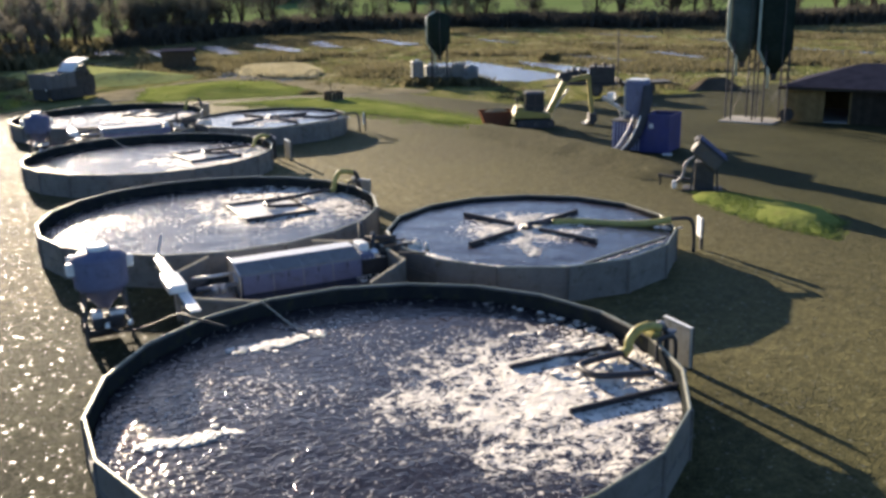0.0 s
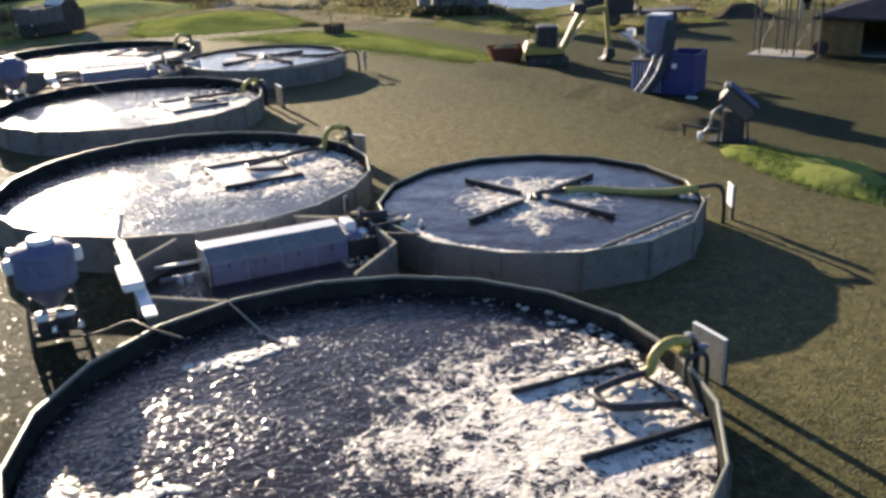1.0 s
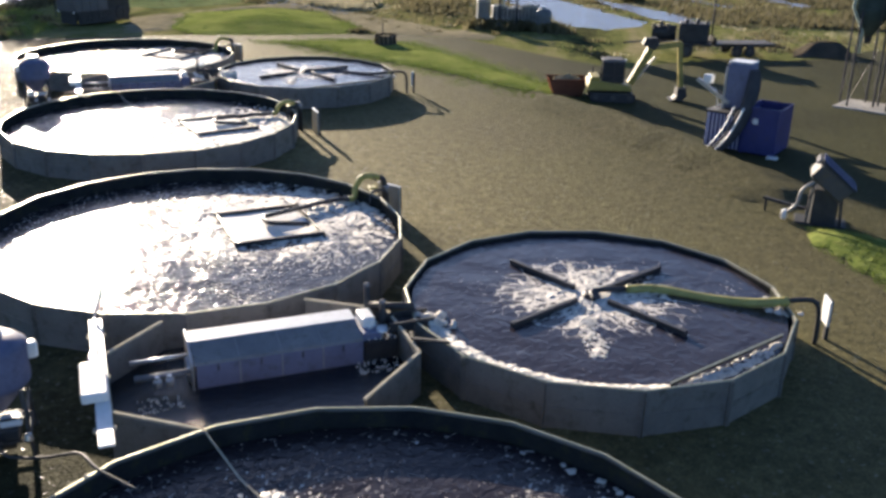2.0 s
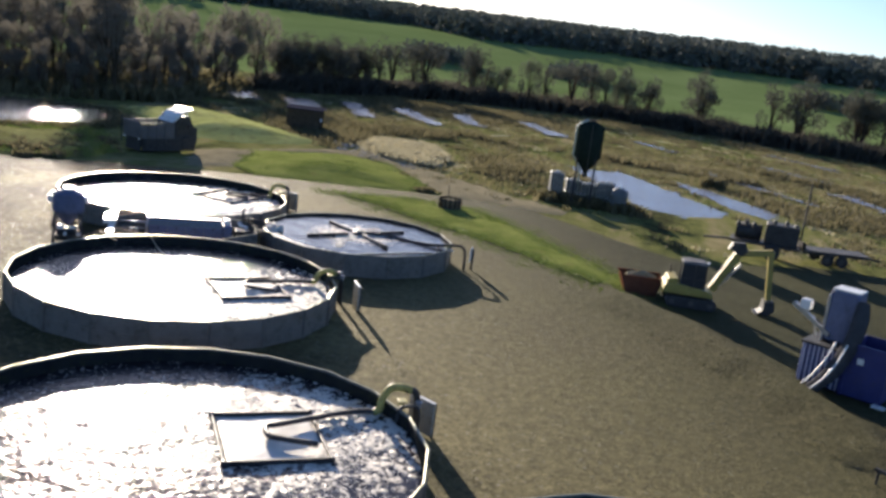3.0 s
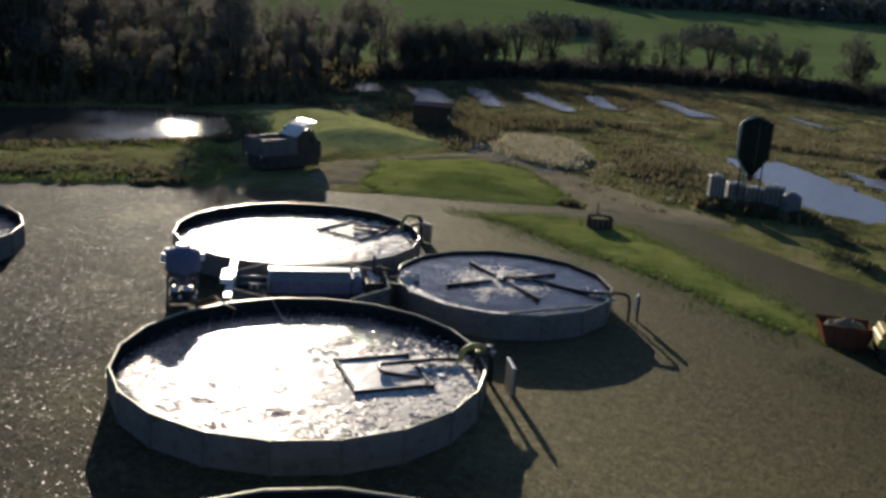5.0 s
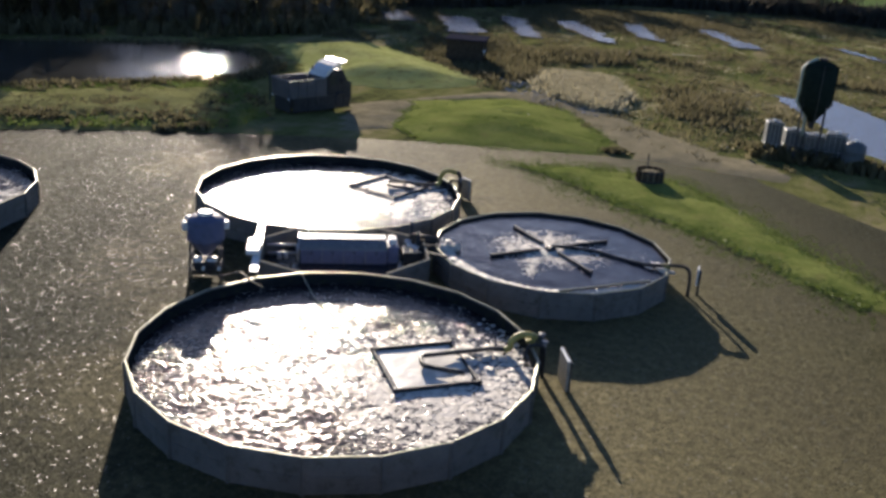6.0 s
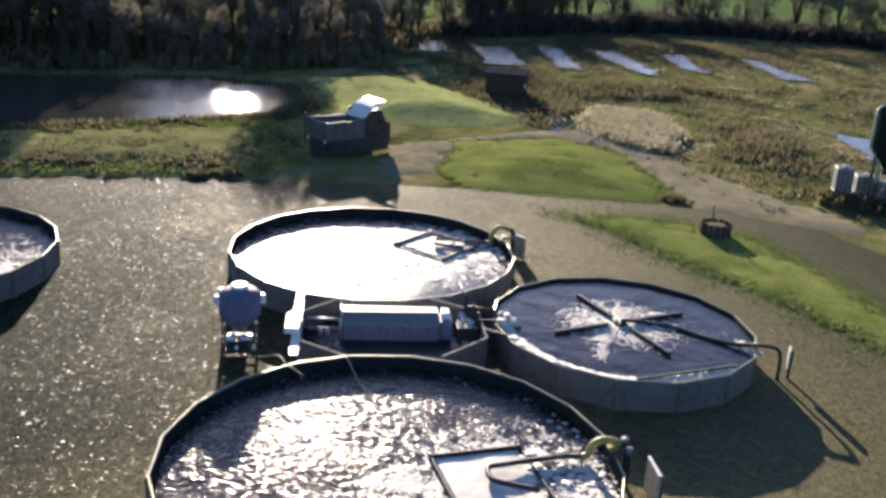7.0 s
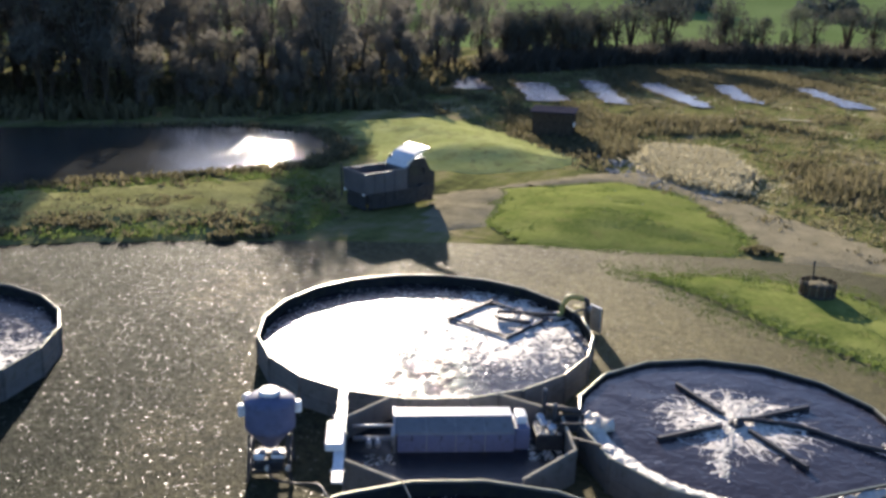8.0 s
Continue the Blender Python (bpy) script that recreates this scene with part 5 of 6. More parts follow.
for x, y, tall in ((-23, 213, 11), (-7.5, 216, 10.5), (-3, 214, 9.5), (-30, 214, 8)):
    tree(int(tall * 7), tall, 2.9, 2600, 0.42, pose(x, y, height(x, y) - 0.2), "broad dark evergreen standing in the hedge", NEEDLE)
hedge_spots = []
for k in range(len(HEDGE) - 1):
    (x0, y0), (x1, y1) = HEDGE[k], HEDGE[k + 1]
    ln = math.hypot(x1 - x0, y1 - y0)
    for i in range(int(ln / (0.7 if k < 1 else 3.6))):
        s = rng.random()
        if k < 1 or noise.noise((x0 + (x1 - x0) * s, 3.3, 0.0)) + rng.uniform(-0.5, 0.5) > -0.4:
            put(LINE, x0 + (x1 - x0) * s + rng.uniform(-2, 2) - (5 * rng.random() if k < 1 else 0), y0 + (y1 - y0) * s + rng.uniform(-2, 4) + (7 * rng.random() if k < 1 else 0), rng, rng.uniform(0.75, 1.0) if k < 1 else rng.uniform(0.7, 1.5))
    for i in range(int(ln * 26)):
        s, d = rng.random(), rng.uniform(-9, 3)
        x, y = x0 + (x1 - x0) * s, y0 + (y1 - y0) * s + d
        hedge_spots.append((x, y, height(x, y) - 0.2))
tufts("hedge", hedge_spots, 2.7, 0.32, HEDGE_DARK, "dark tangled hedge along the meadow", "hedge", 9, 0.5, 1, 0.9)
tall_spots = [p for p in hedge_spots if noise.noise((p[0] / 6, p[1] / 6, 8)) > 0.12]
tufts("hedge_saplings", tall_spots, 3.6, 0.2, HEDGE_DARK, "thin saplings standing in the hedge", "hedge", 5, 0.16, 7)


def far_woods(name, label, spots, size, seed):
    rng = np.random.default_rng(seed)
    s = np.array(spots)
    n, per = len(s), 40
    s = np.repeat(s, per, axis=0)
    m_ = len(s)
    h = np.repeat(rng.uniform(0.7, 1.25, n), per)
    q = rng.uniform(0.1, 1, m_)
    r = size * 0.42 * (1.05 - q) ** 0.5
    a = rng.uniform(0, math.tau, m_)
    c = s + np.c_[np.cos(a) * r, np.sin(a) * r, q * h * size]
    u, w = rng.normal(size=(m_, 3)), rng.normal(size=(m_, 3))
    u *= (size * 0.11 / np.linalg.norm(u, axis=1))[:, None]
    w *= (size * 0.09 / np.linalg.norm(w, axis=1))[:, None]
    v = np.stack([c - u, c + w, c + u, c - w], 1).reshape(-1, 3)
    i = np.arange(m_)[:, None] * 4
    me = bpy.data.meshes.new(name)
    me.from_pydata(v.tolist(), [], np.c_[i, i + 1, i + 2, i + 3].tolist())
    me.materials.append(FARWOOD)
    return tagged(new(name, me), label, "woodland", kind="stuff")


spots = []
while len(spots) < 14000:
    a, d = radians(rng.uniform(-75, 60)), rng.uniform(430, 820)
    x, y = d * math.sin(a), 40 + d * math.cos(a)
    lim = 520 + 50 * noise.noise((math.degrees(a) / 9, 0, 1)) - 85 * smoothstep(-16, -11, math.degrees(a))
    if d > lim or (d < 470 and noise.noise((x / 60, y / 60, 2)) > 0.42):
        spots.append((x, y, height(x, y) - 1))
far_woods("far_woods", "dark wooded ridge on the horizon", spots, 11, 5)
spots = []
while len(spots) < 420:
    a, d = radians(rng.uniform(-55, 45)), 305 + rng.uniform(-2.5, 2.5)
    d += 18 * noise.noise((a * 4, d, 0))
    if noise.noise((a * 7, 2.0, 0)) > 0.12:
        spots.append((d * math.sin(a), 40 + d * math.cos(a), height(d * math.sin(a), 40 + d * math.cos(a)) - 0.5))
far_woods("field_hedges", "dark hedges between green fields", spots, 5, 6)

# ---- yard things ----
YELLOW = mat("yellow_paint", (0.27, 0.22, 0.05), (0.36, 0.29, 0.075), 2, 0.45, 0, 0.1, dirt=(0.2, 0.15, 0.06))
RUST = mat("rusty_red", (0.11, 0.048, 0.03), (0.17, 0.075, 0.048), 2.5, 0.8, 0, 0.3, dirt=(0.09, 0.04, 0.03))
RIB = mat("worn_rib_paint", (0.34, 0.36, 0.5), (0.46, 0.48, 0.6), 2, 0.6, 0, 0.1)
PALE_BLUE = mat("worn_pale_blue", (0.16, 0.18, 0.34), (0.24, 0.26, 0.44), 2, 0.6, 0, 0.1)
TRUCK = mat("truck_grey", (0.085, 0.085, 0.093), (0.13, 0.13, 0.135), 1.4, 0.6, 0, 0.2, dirt=(0.11, 0.1, 0.08))
BLUE = mat("blue_paint", (0.028, 0.033, 0.12), (0.042, 0.05, 0.18), 1.5, 0.5, 0, 0.1, dirt=(0.05, 0.05, 0.12))
GREEN_SILO = mat("dark_green_steel", (0.014, 0.022, 0.018), (0.024, 0.036, 0.03), 1.5, 0.72, 0, 0.1, dirt=(0.03, 0.04, 0.03))
PALE_GREEN = mat("grey_green_steel", (0.05, 0.07, 0.062), (0.085, 0.11, 0.1), 1.5, 0.72, 0, 0.1)
PALE_PIPE = mat("pale_green_pipe", (0.34, 0.4, 0.33), (0.48, 0.54, 0.45), 2, 0.45, 0, 0.1)
BROWN_WOOD = mat("brown_boards", (0.17, 0.115, 0.05), (0.26, 0.18, 0.085), 2.5, 0.75, 0, 0.4, dirt=(0.1, 0.065, 0.035), random_tint=0.15)
DARK_WOOD = mat("dark_stained_boards", (0.03, 0.026, 0.02), (0.055, 0.047, 0.037), 2.5, 0.75, 0, 0.4, random_tint=0.15)
ROOF = mat("dark_roof", (0.03, 0.032, 0.045), (0.055, 0.055, 0.075), 1.5, 0.7, 0, 0.2)
GLASS = mat("dark_glass", (0.03, 0.035, 0.04), (0.05, 0.055, 0.06), 1, 0.08, 0, 0.0, rvar=0.02)
TANK_WHITE = mat("cloudy_plastic", (0.085, 0.095, 0.1), (0.15, 0.165, 0.17), 2, 0.5, 0, 0.1, dirt=(0.12, 0.14, 0.13))


CHUTE = mat("dark_grey_chute", (0.045, 0.045, 0.05), (0.08, 0.08, 0.085), 2, 0.7, 0, 0.2)


def wheel(parent, at, r, w, axis_turn=0):
    m = pose(*at, 90, 0, axis_turn)
    t = part("wheel", lathe([(r * 0.55, -w / 2), (r * 0.9, -w / 2), (r, -w * 0.35), (r, w * 0.35), (r * 0.9, w / 2), (r * 0.55, w / 2), (r * 0.55, -w / 2)], 24, m=m), DARK, parent, "black rubber tyre")
    part("rim", lathe([(0, -w * 0.3), (r * 0.3, -w * 0.36), (r * 0.56, -w * 0.2), (r * 0.56, w * 0.2), (r * 0.3, w * 0.36), (0, w * 0.3)], 18, m=m), DULL, t, "dull wheel rim")


def excavator(m):
    """A small tracked digger with its boom reaching out to the right."""
    t = thing("excavator", "yellow tracked excavator with its boom reaching down", "excavator", m)
    for y in (-0.7, 0.7):
        out = [(0.25 * math.cos(a) + (0.95 if math.cos(a) > 0 else -0.95), 0.27 + 0.26 * math.sin(a)) for a in [k * math.tau / 20 + 0.01 for k in range(20)]]
        part("track", prism(out, y - 0.22, y + 0.22), DARK, t, "black rubber track")
        for x in (-0.9, 0, 0.9):
            part("roller", tube([(x, y - 0.24, 0.27), (x, y + 0.24, 0.27)], 0.14, 12), DULL, t)
    part("turntable", lathe([(0, 0.5), (0.5, 0.5), (0.5, 0.62), (0, 0.62)], 20), DARK, t)
    part("body", prism([(-1.3, 0.62), (-1.38, 0.75), (-1.3, 1.05), (-0.7, 1.12), (0.2, 1.0), (0.9, 0.9), (1.0, 0.62)], -0.85, 0.85, bevel=0.05), YELLOW, t, "yellow body with a rounded counterweight")
    part("engine_cover", prism([(-1.25, 1.05), (-1.2, 1.3), (-0.75, 1.36), (-0.72, 1.1)], -0.7, 0.75, bevel=0.04), YELLOW, t)
    c = part("cab", box(-0.6, -0.72, 1.0, 0.5, 0.12, 2.12, 0.06), GLASS, t, "dark glazed cab")
    for x in (-0.62, 0.0, 0.52):
        for y in (-0.74, 0.14):
            part("pillar", bar((x, y, 0.98), (x * 0.94, y * 0.97, 2.16), 0.055, 0.055), DARK, c, "black cab pillar")
    for y in (-0.745, 0.145):
        part("door_rail", bar((-0.62, y, 1.42), (0.52, y, 1.42), 0.04, 0.05), DARK, c)
    # The sun's reflection along the roof edge is put into its pale grey.
    part("roof", prism([(-0.66, 2.15), (-0.62, 2.24), (-0.3, 2.28), (0.42, 2.27), (0.58, 2.15)], -0.78, 0.18, bevel=0.02), PALE_GREY, c, "cab roof paled as if catching the sun")
    part("work_lamp", box(0.55, -0.45, 2.17, 0.63, -0.3, 2.27, 0.02), WHITE, c)
    part("exhaust", tube([(-1.0, 0.5, 1.3), (-1.0, 0.5, 1.62), (-1.08, 0.5, 1.7)], 0.04, 8), DARK, t)
    for y in (-0.12, 0.12):
        part("boom", bar((1.0, 0.3 + y, 0.85), (2.0, 0.3 + y, 2.85), 0.1, 0.34), YELLOW, t)
    part("boom_knuckle", prism([(1.45, 2.95), (1.6, 3.3), (2.2, 3.35), (2.35, 2.95), (2.1, 2.7)], 0.08, 0.52, bevel=0.03), DARK, t, "dark boom knuckle")
    part("boom_arm", bar((1.95, 0.3, 2.8), (3.5, 0.3, 3.05), 0.24, 0.3), YELLOW, t, "yellow boom")
    part("ram", tube([(1.25, 0.3, 1.0), (2.2, 0.3, 2.3)], 0.07, 10), STEEL, t)
    part("stick", bar((3.45, 0.3, 3.1), (3.72, 0.3, 0.75), 0.2, 0.26), YELLOW, t, "yellow dipper stick")
    part("bucket", prism([(3.5, 0.72), (3.95, 0.75), (4.05, 0.3), (3.75, 0.05), (3.3, 0.12), (3.5, 0.3)], -0.1, 0.7), DARK, t, "dark toothed bucket")
    for y in (0.0, 0.2, 0.4, 0.6):
        part("tooth", box(3.15, y - 0.03, 0.05, 3.36, y + 0.03, 0.12), STEEL, t)
    return t


excavator(pose(3.95, 65.6, 0, 0, 0, 4))


def skip(m):
    t = thing("skip", "low rusty red metal skip on gravel", "skip", m)
    part("shell", prism([(-0.75, 0), (-1.05, 0.85), (-0.98, 0.85), (-0.7, 0.06), (0.7, 0.06), (0.98, 0.85), (1.05, 0.85), (0.75, 0)], -0.7, 0.7), RUST, t)
    for y in (-0.68, 0.68):
        part("side", prism([(-0.7, 0.03), (-0.99, 0.85), (0.99, 0.85), (0.7, 0.03)], y - 0.03, y + 0.03), RUST, t)
        part("rim", box(-1.08, y - 0.05, 0.85, 1.08, y + 0.05, 0.92, 0.015), RUST, t)
        for x in (-0.45, 0, 0.45):
            part("rib", box(x - 0.04, y * 1.06 - 0.03, 0.06, x + 0.04, y * 1.06 + 0.03, 0.84), RUST, t)
    bm = bmesh.new()
    bmesh.ops.create_icosphere(bm, subdivisions=4, radius=1)
    for v in bm.verts:
        v.co = Vector((v.co.x * 0.88, v.co.y * 0.6, 0.62 + max(-0.3, v.co.z * 0.42) + 0.12 * noise.noise(v.co * 4)))
    part("load", bm, MUD, t, "heap of dark spoil")
    return t


skip(pose(1.55, 66.6, 0, 0, 0, 8))


def separator(m):
    """A sludge separator: a ribbed blue container with a tall cabinet, a curved chute and a side conveyor."""
    t = thing("sludge_separator", "ribbed blue container with a tall grey cabinet and chute", "separator", m)
    f = part("low_bin", box(-1.55, 0.1, 0.08, 0.0, 2.2, 1.58, 0.02), BLUE, t, "blue ribbed open bin")
    for i in range(9):
        part("rib", box(-1.62, 0.2 + i * 0.22, 0.1, -1.55, 0.3 + i * 0.22, 1.56, 0.01), RIB, f, "worn pale rib")
        part("rib", box(-1.5 + i * 0.17, 0.03, 0.1, -1.44 + i * 0.17, 0.1, 1.56, 0.01), RIB, f, "worn pale rib")
    part("bin_rim", box(-1.66, 0.0, 1.58, 0.04, 2.28, 1.66, 0.015), DARK, f)
    bm = box(0.06, 0.0, 0.08, 1.5, 0.05, 2.0, 0.01)
    for x0, y0, x1, y1 in ((0.06, 2.15, 1.5, 2.2), (0.06, 0.052, 0.11, 2.148), (1.45, 0.052, 1.5, 2.148)):
        box(x0, y0, 0.08, x1, y1, 2.0, 0.01, bm)
    g = part("tall_box", box(0.112, 0.052, 0.08, 1.448, 2.148, 0.9, 0, bm), BLUE, t, "dark blue open steel box")
    part("corner_post", box(0.03, -0.04, 0.05, 0.13, 0.06, 2.04), BLUE, g)
    part("corner_post", box(1.44, -0.04, 0.05, 1.54, 0.06, 2.04), BLUE, g)
    part("top_rail", box(0.03, -0.05, 2.0, 1.54, 0.05, 2.07, 0.01), BLUE, g)
    part("plate", box(0.45, -0.02, 1.35, 0.68, -0.004, 1.58, 0.005), WHITE, g, "small pale plate")
    part("skid", box(1.3, -0.3, 0.02, 1.75, 0.0, 0.1, 0.01), WHITE, t, "pale skid end")
    c = part("cabinet", box(-1.17, 0.75, 1.7, -0.1, 1.75, 3.68, 0.1), BLUE_GREY, t, "tall blue-grey cabinet")
    part("cabinet_side", box(-1.22, 0.7, 1.66, -1.12, 1.8, 3.46, 0.03), GALV, c)
    part("cabinet_top", box(-1.14, 0.78, 3.68, -0.12, 1.72, 3.74, 0.02), WHITE, c, "pale cabinet top")
    arc = [(0.06, 0.75, 3.45), (0.14, 0.45, 2.75), (0.1, 0.1, 2.0), (-0.08, -0.25, 1.25), (-0.38, -0.6, 0.6), (-0.75, -0.9, 0.12)]
    part("chute", tube(smooth_line(arc, 5), [0.22, 0.24, 0.26, 0.28] + [0.3] * 14 + [0.28, 0.27, 0.26, 0.25, 0.24, 0.23, 0.22, 0.2], 14), CHUTE, t, "curved grey chute", True)
    for dx in (-0.42, 0.0):
        part("chute_rail", tube(smooth_line([(x + dx, y - 0.42, z + 0.02) for x, y, z in arc[2:]], 5), 0.034, 8), WHITE, t, "white edge pipe", True)
    k = part("side_conveyor", bar((-2.5, 1.0, 2.75), (-0.9, 0.7, 1.95), 0.18, 0.15), GALV, t, "slim steel conveyor arm")
    part("drive_box", box(-2.35, 0.9, 2.55, -1.95, 1.3, 2.95, 0.06, m=pose(0.1, 0, 0.05)), WHITE, k, "white drive box")
    part("motor", tube([(-1.55, 0.9, 2.3), (-1.3, 0.9, 2.15)], 0.13, 12), DARK, k)
    part("stay", bar((-1.5, 1.2, 1.6), (-1.7, 1.1, 2.4), 0.06, 0.06), GALV, t)
    return t


separator(pose(9.0, 55.5, 0, 0, 0, -28))


def loading_hopper(m):
    """A tilted loading bin on a dark stand with a hose at its side."""
    t = thing("loading_hopper", "tilted dull grey loading hopper on a dark stand", "hopper", m)
    tilt = pose(0.45, 0, 1.62, 0, 39, 0)
    b = part("bin", box(-0.68, -0.6, -0.42, 0.66, 0.6, 0.2, 0.08, m=tilt), DULL, t, "dull grey tilted bin")
    part("bin_cover", box(-0.73, -0.64, 0.2, 0.71, 0.64, 0.26, 0.02, m=tilt), CHUTE, b, "dark grey cover sheet")
    for y in (-0.4, 0.0, 0.4):
        part("cover_strap", box(-0.74, y - 0.04, 0.262, 0.72, y + 0.04, 0.28, 0.006, m=tilt), PALE_BLUE, b, "pale blue strap")
    part("end_cap", box(-0.84, -0.4, 0.0, -0.74, 0.4, 0.2, 0.03, m=tilt), PALE_GREY, b, "pale end cap")
    for y in (-0.42, 0.42):
        part("frame_bar", bar((-0.25, y, 0.05), (-0.1, y, 1.95), 0.08, 0.08), DULL, t)
        part("frame_bar", bar((0.85, y, 0.05), (0.75, y, 1.35), 0.08, 0.08), DARK, t)
    part("stand", box(-0.12, -0.4, 0.0, 0.7, 0.4, 1.25, 0.03), DARK, t, "dark boxed stand")
    part("foot_plate", box(-0.6, -0.5, 0.0, 1.05, 0.5, 0.06, 0.01), DARK, t)
    part("hose", tube(smooth_line([(-0.15, -0.42, 1.5), (-0.5, -0.5, 1.2), (-0.6, -0.5, 0.7), (-0.85, -0.4, 0.35)], 5), 0.06, 8), PIPE_GREY, t, "sagging grey hose", True)
    part("nozzle", lathe([(0.05, 0), (0.1, 0.05), (0.1, 0.3), (0.06, 0.36), (0, 0.36)], 12, m=pose(-0.95, -0.35, 0.05)), WHITE, t, "white nozzle")
    part("drawbar", bar((-0.3, 0.2, 0.35), (-1.7, 0.6, 0.45), 0.12, 0.1), DARK, t)
    part("drawbar_leg", bar((-1.6, 0.58, 0), (-1.6, 0.58, 0.45), 0.07, 0.07), DARK, t)
    return t


loading_hopper(pose(10.05, 46.6, 0, 0, 0, -14))


def silo(m, r, z_tip, z_cone, z_top, material, label, legs=True, pipe=True, spread=0.95):
    t = thing("feed_silo", label, "silo", m, "feed silos")
    b = part("body", lathe([(0.14, z_tip), (0.2, z_tip), (r, z_cone), (r, z_top - 0.35 * r), (r * 0.55, z_top - 0.08), (0.2, z_top), (0, z_top)], 28), material, t, smooth=True)
    for z in (z_cone, (z_cone + z_top) / 2, z_top - 0.36 * r):
        part("hoop", lathe([(r + 0.002, z - 0.04), (r + 0.03, z - 0.03), (r + 0.03, z + 0.03), (r + 0.002, z + 0.04)], 28), material, b)
    part("filler_cap", lathe([(0.24, z_top - 0.06), (0.26, z_top + 0.12), (0, z_top + 0.16)], 16), DARK, b)
    part("outlet", lathe([(0.17, z_tip - 0.4), (0.2, z_tip - 0.05), (0.22, z_tip + 0.05), (0, z_tip + 0.05)], 14), DARK, t)
    for k in range(4):
        a = math.pi / 4 + k * math.pi / 2
        part("leg", bar((r * spread * math.cos(a), r * spread * math.sin(a), 0), (r * spread * math.cos(a), r * spread * math.sin(a), z_cone + 0.3), 0.09, 0.09), CHUTE, t, "dull steel leg")
        a2 = a + math.pi / 2
        part("brace", bar((r * spread * math.cos(a), r * spread * math.sin(a), 0.4), (r * spread * math.cos(a2), r * spread * math.sin(a2), z_tip), 0.022, 0.022), DULL, t)
    if pipe:
        part("fill_pipe", tube([(-0.3, -0.2, z_top + 0.1), (-r * 0.8, -0.3, z_top - 0.2), (-r - 0.06, -0.32, z_top - 0.5), (-r - 0.06, -0.32, z_cone), (-0.42, -0.25, z_tip + 0.25), (-0.4, -0.25, z_tip - 0.9)], 0.085, 10), PALE_PIPE, t, "pale green fill pipe", True)
        part("ladder_rail", bar((0.15, -r - 0.1, z_tip - 0.4), (0.15, -r - 0.1, z_top - 0.2), 0.05, 0.04), DULL, t)
    return t


silo(pose(-3.25, 92.3, -0.1), 1.02, 2.65, 3.85, 6.5, GREEN_SILO, "dark green conical feed silo on steel legs")
silo(pose(17.15, 67.2, 0), 1.0, 3.7, 5.1, 9.6, PALE_GREEN, "tall grey-green feed silo with a pale pipe")
silo(pose(18.85, 66.1, 0), 1.05, 3.0, 4.5, 9.8, GREEN_SILO, "tall dark green feed silo on steel legs")
t = thing("silo_base", "pale concrete pad under feed silos", "slab", pose(17.9, 66.6, 0, 0, 0, -33))
part("pad", box(-1.75, -1.3, -0.1, 1.6, 1.3, 0.07, 0.02), CONCRETE, t)


def liquid_tank(m, r, h, label, caged):
    """A round or boxed plastic tank with cap and, if caged, a bar cage on a pallet."""
    t = thing("liquid_tank", label, "tank", m, "plastic tanks")
    if caged:
        part("bottle", box(-r, -r, 0.16, r, r, h, 0.08), TANK_WHITE, t)
        part("pallet", box(-r - 0.05, -r - 0.05, 0, r + 0.05, r + 0.05, 0.14, 0.01), DARK, t)
        for z in (0.4, 0.75, h - 0.1):
            for s in (-1, 1):
                part("cage_bar", bar((-r - 0.03, s * (r + 0.03), z), (r + 0.03, s * (r + 0.03), z), 0.03, 0.03), GALV, t)
                part("cage_bar", bar((s * (r + 0.03), -r - 0.03, z), (s * (r + 0.03), r + 0.03, z), 0.03, 0.03), GALV, t)
        for i in range(5):
            x = -r + 0.5 * r * i
            part("cage_bar", bar((x, -r - 0.045, 0.14), (x, -r - 0.045, h), 0.025, 0.025), GALV, t)
    else:
        part("shell", lathe([(0, 0), (r, 0), (r, h * 0.3), (r * 1.03, h * 0.32), (r, h * 0.34), (r, h * 0.62), (r * 1.03, h * 0.64), (r, h * 0.66), (r, h * 0.86), (r * 0.6, h * 0.97), (r * 0.22, h), (0, h)], 24), TANK_WHITE, t, smooth=True)
    part("cap", lathe([(0.16, h - 0.02), (0.17, h + 0.1), (0, h + 0.12)], 14), WHITE, t, "white screw cap")
    return t


liquid_tank(pose(-5.4, 93.4, -0.1, 0, 0, 12), 0.5, 2.2, "tall caged white plastic tank beside a silo", True)
liquid_tank(pose(-4.1, 94.2, -0.1, 0, 0, 10), 0.6, 1.7, "caged cloudy liquid tank on a pallet", True)
liquid_tank(pose(-2.8, 93.9, -0.1, 0, 0, 4), 0.6, 1.6, "caged cloudy liquid tank on a pallet", True)
liquid_tank(pose(-1.5, 93.6, -0.1, 0, 0, -6), 0.62, 1.9, "caged cloudy liquid tank on a pallet", True)
liquid_tank(pose(-0.4, 92.2, -0.1), 0.66, 1.8, "round greenish plastic tank beside a silo", False)

rng = random.Random(77)
tufts("rank_grass", [(x, 92.3 - 0.12 * (x + 3) + rng.uniform(-0.8, 0.5), -0.08) for x in [rng.uniform(-6.2, 1.2) for _ in range(110)]], 0.75, 0.3, SCRUB, "rank dry grass round plastic tanks", "grass", 6, seed=5)



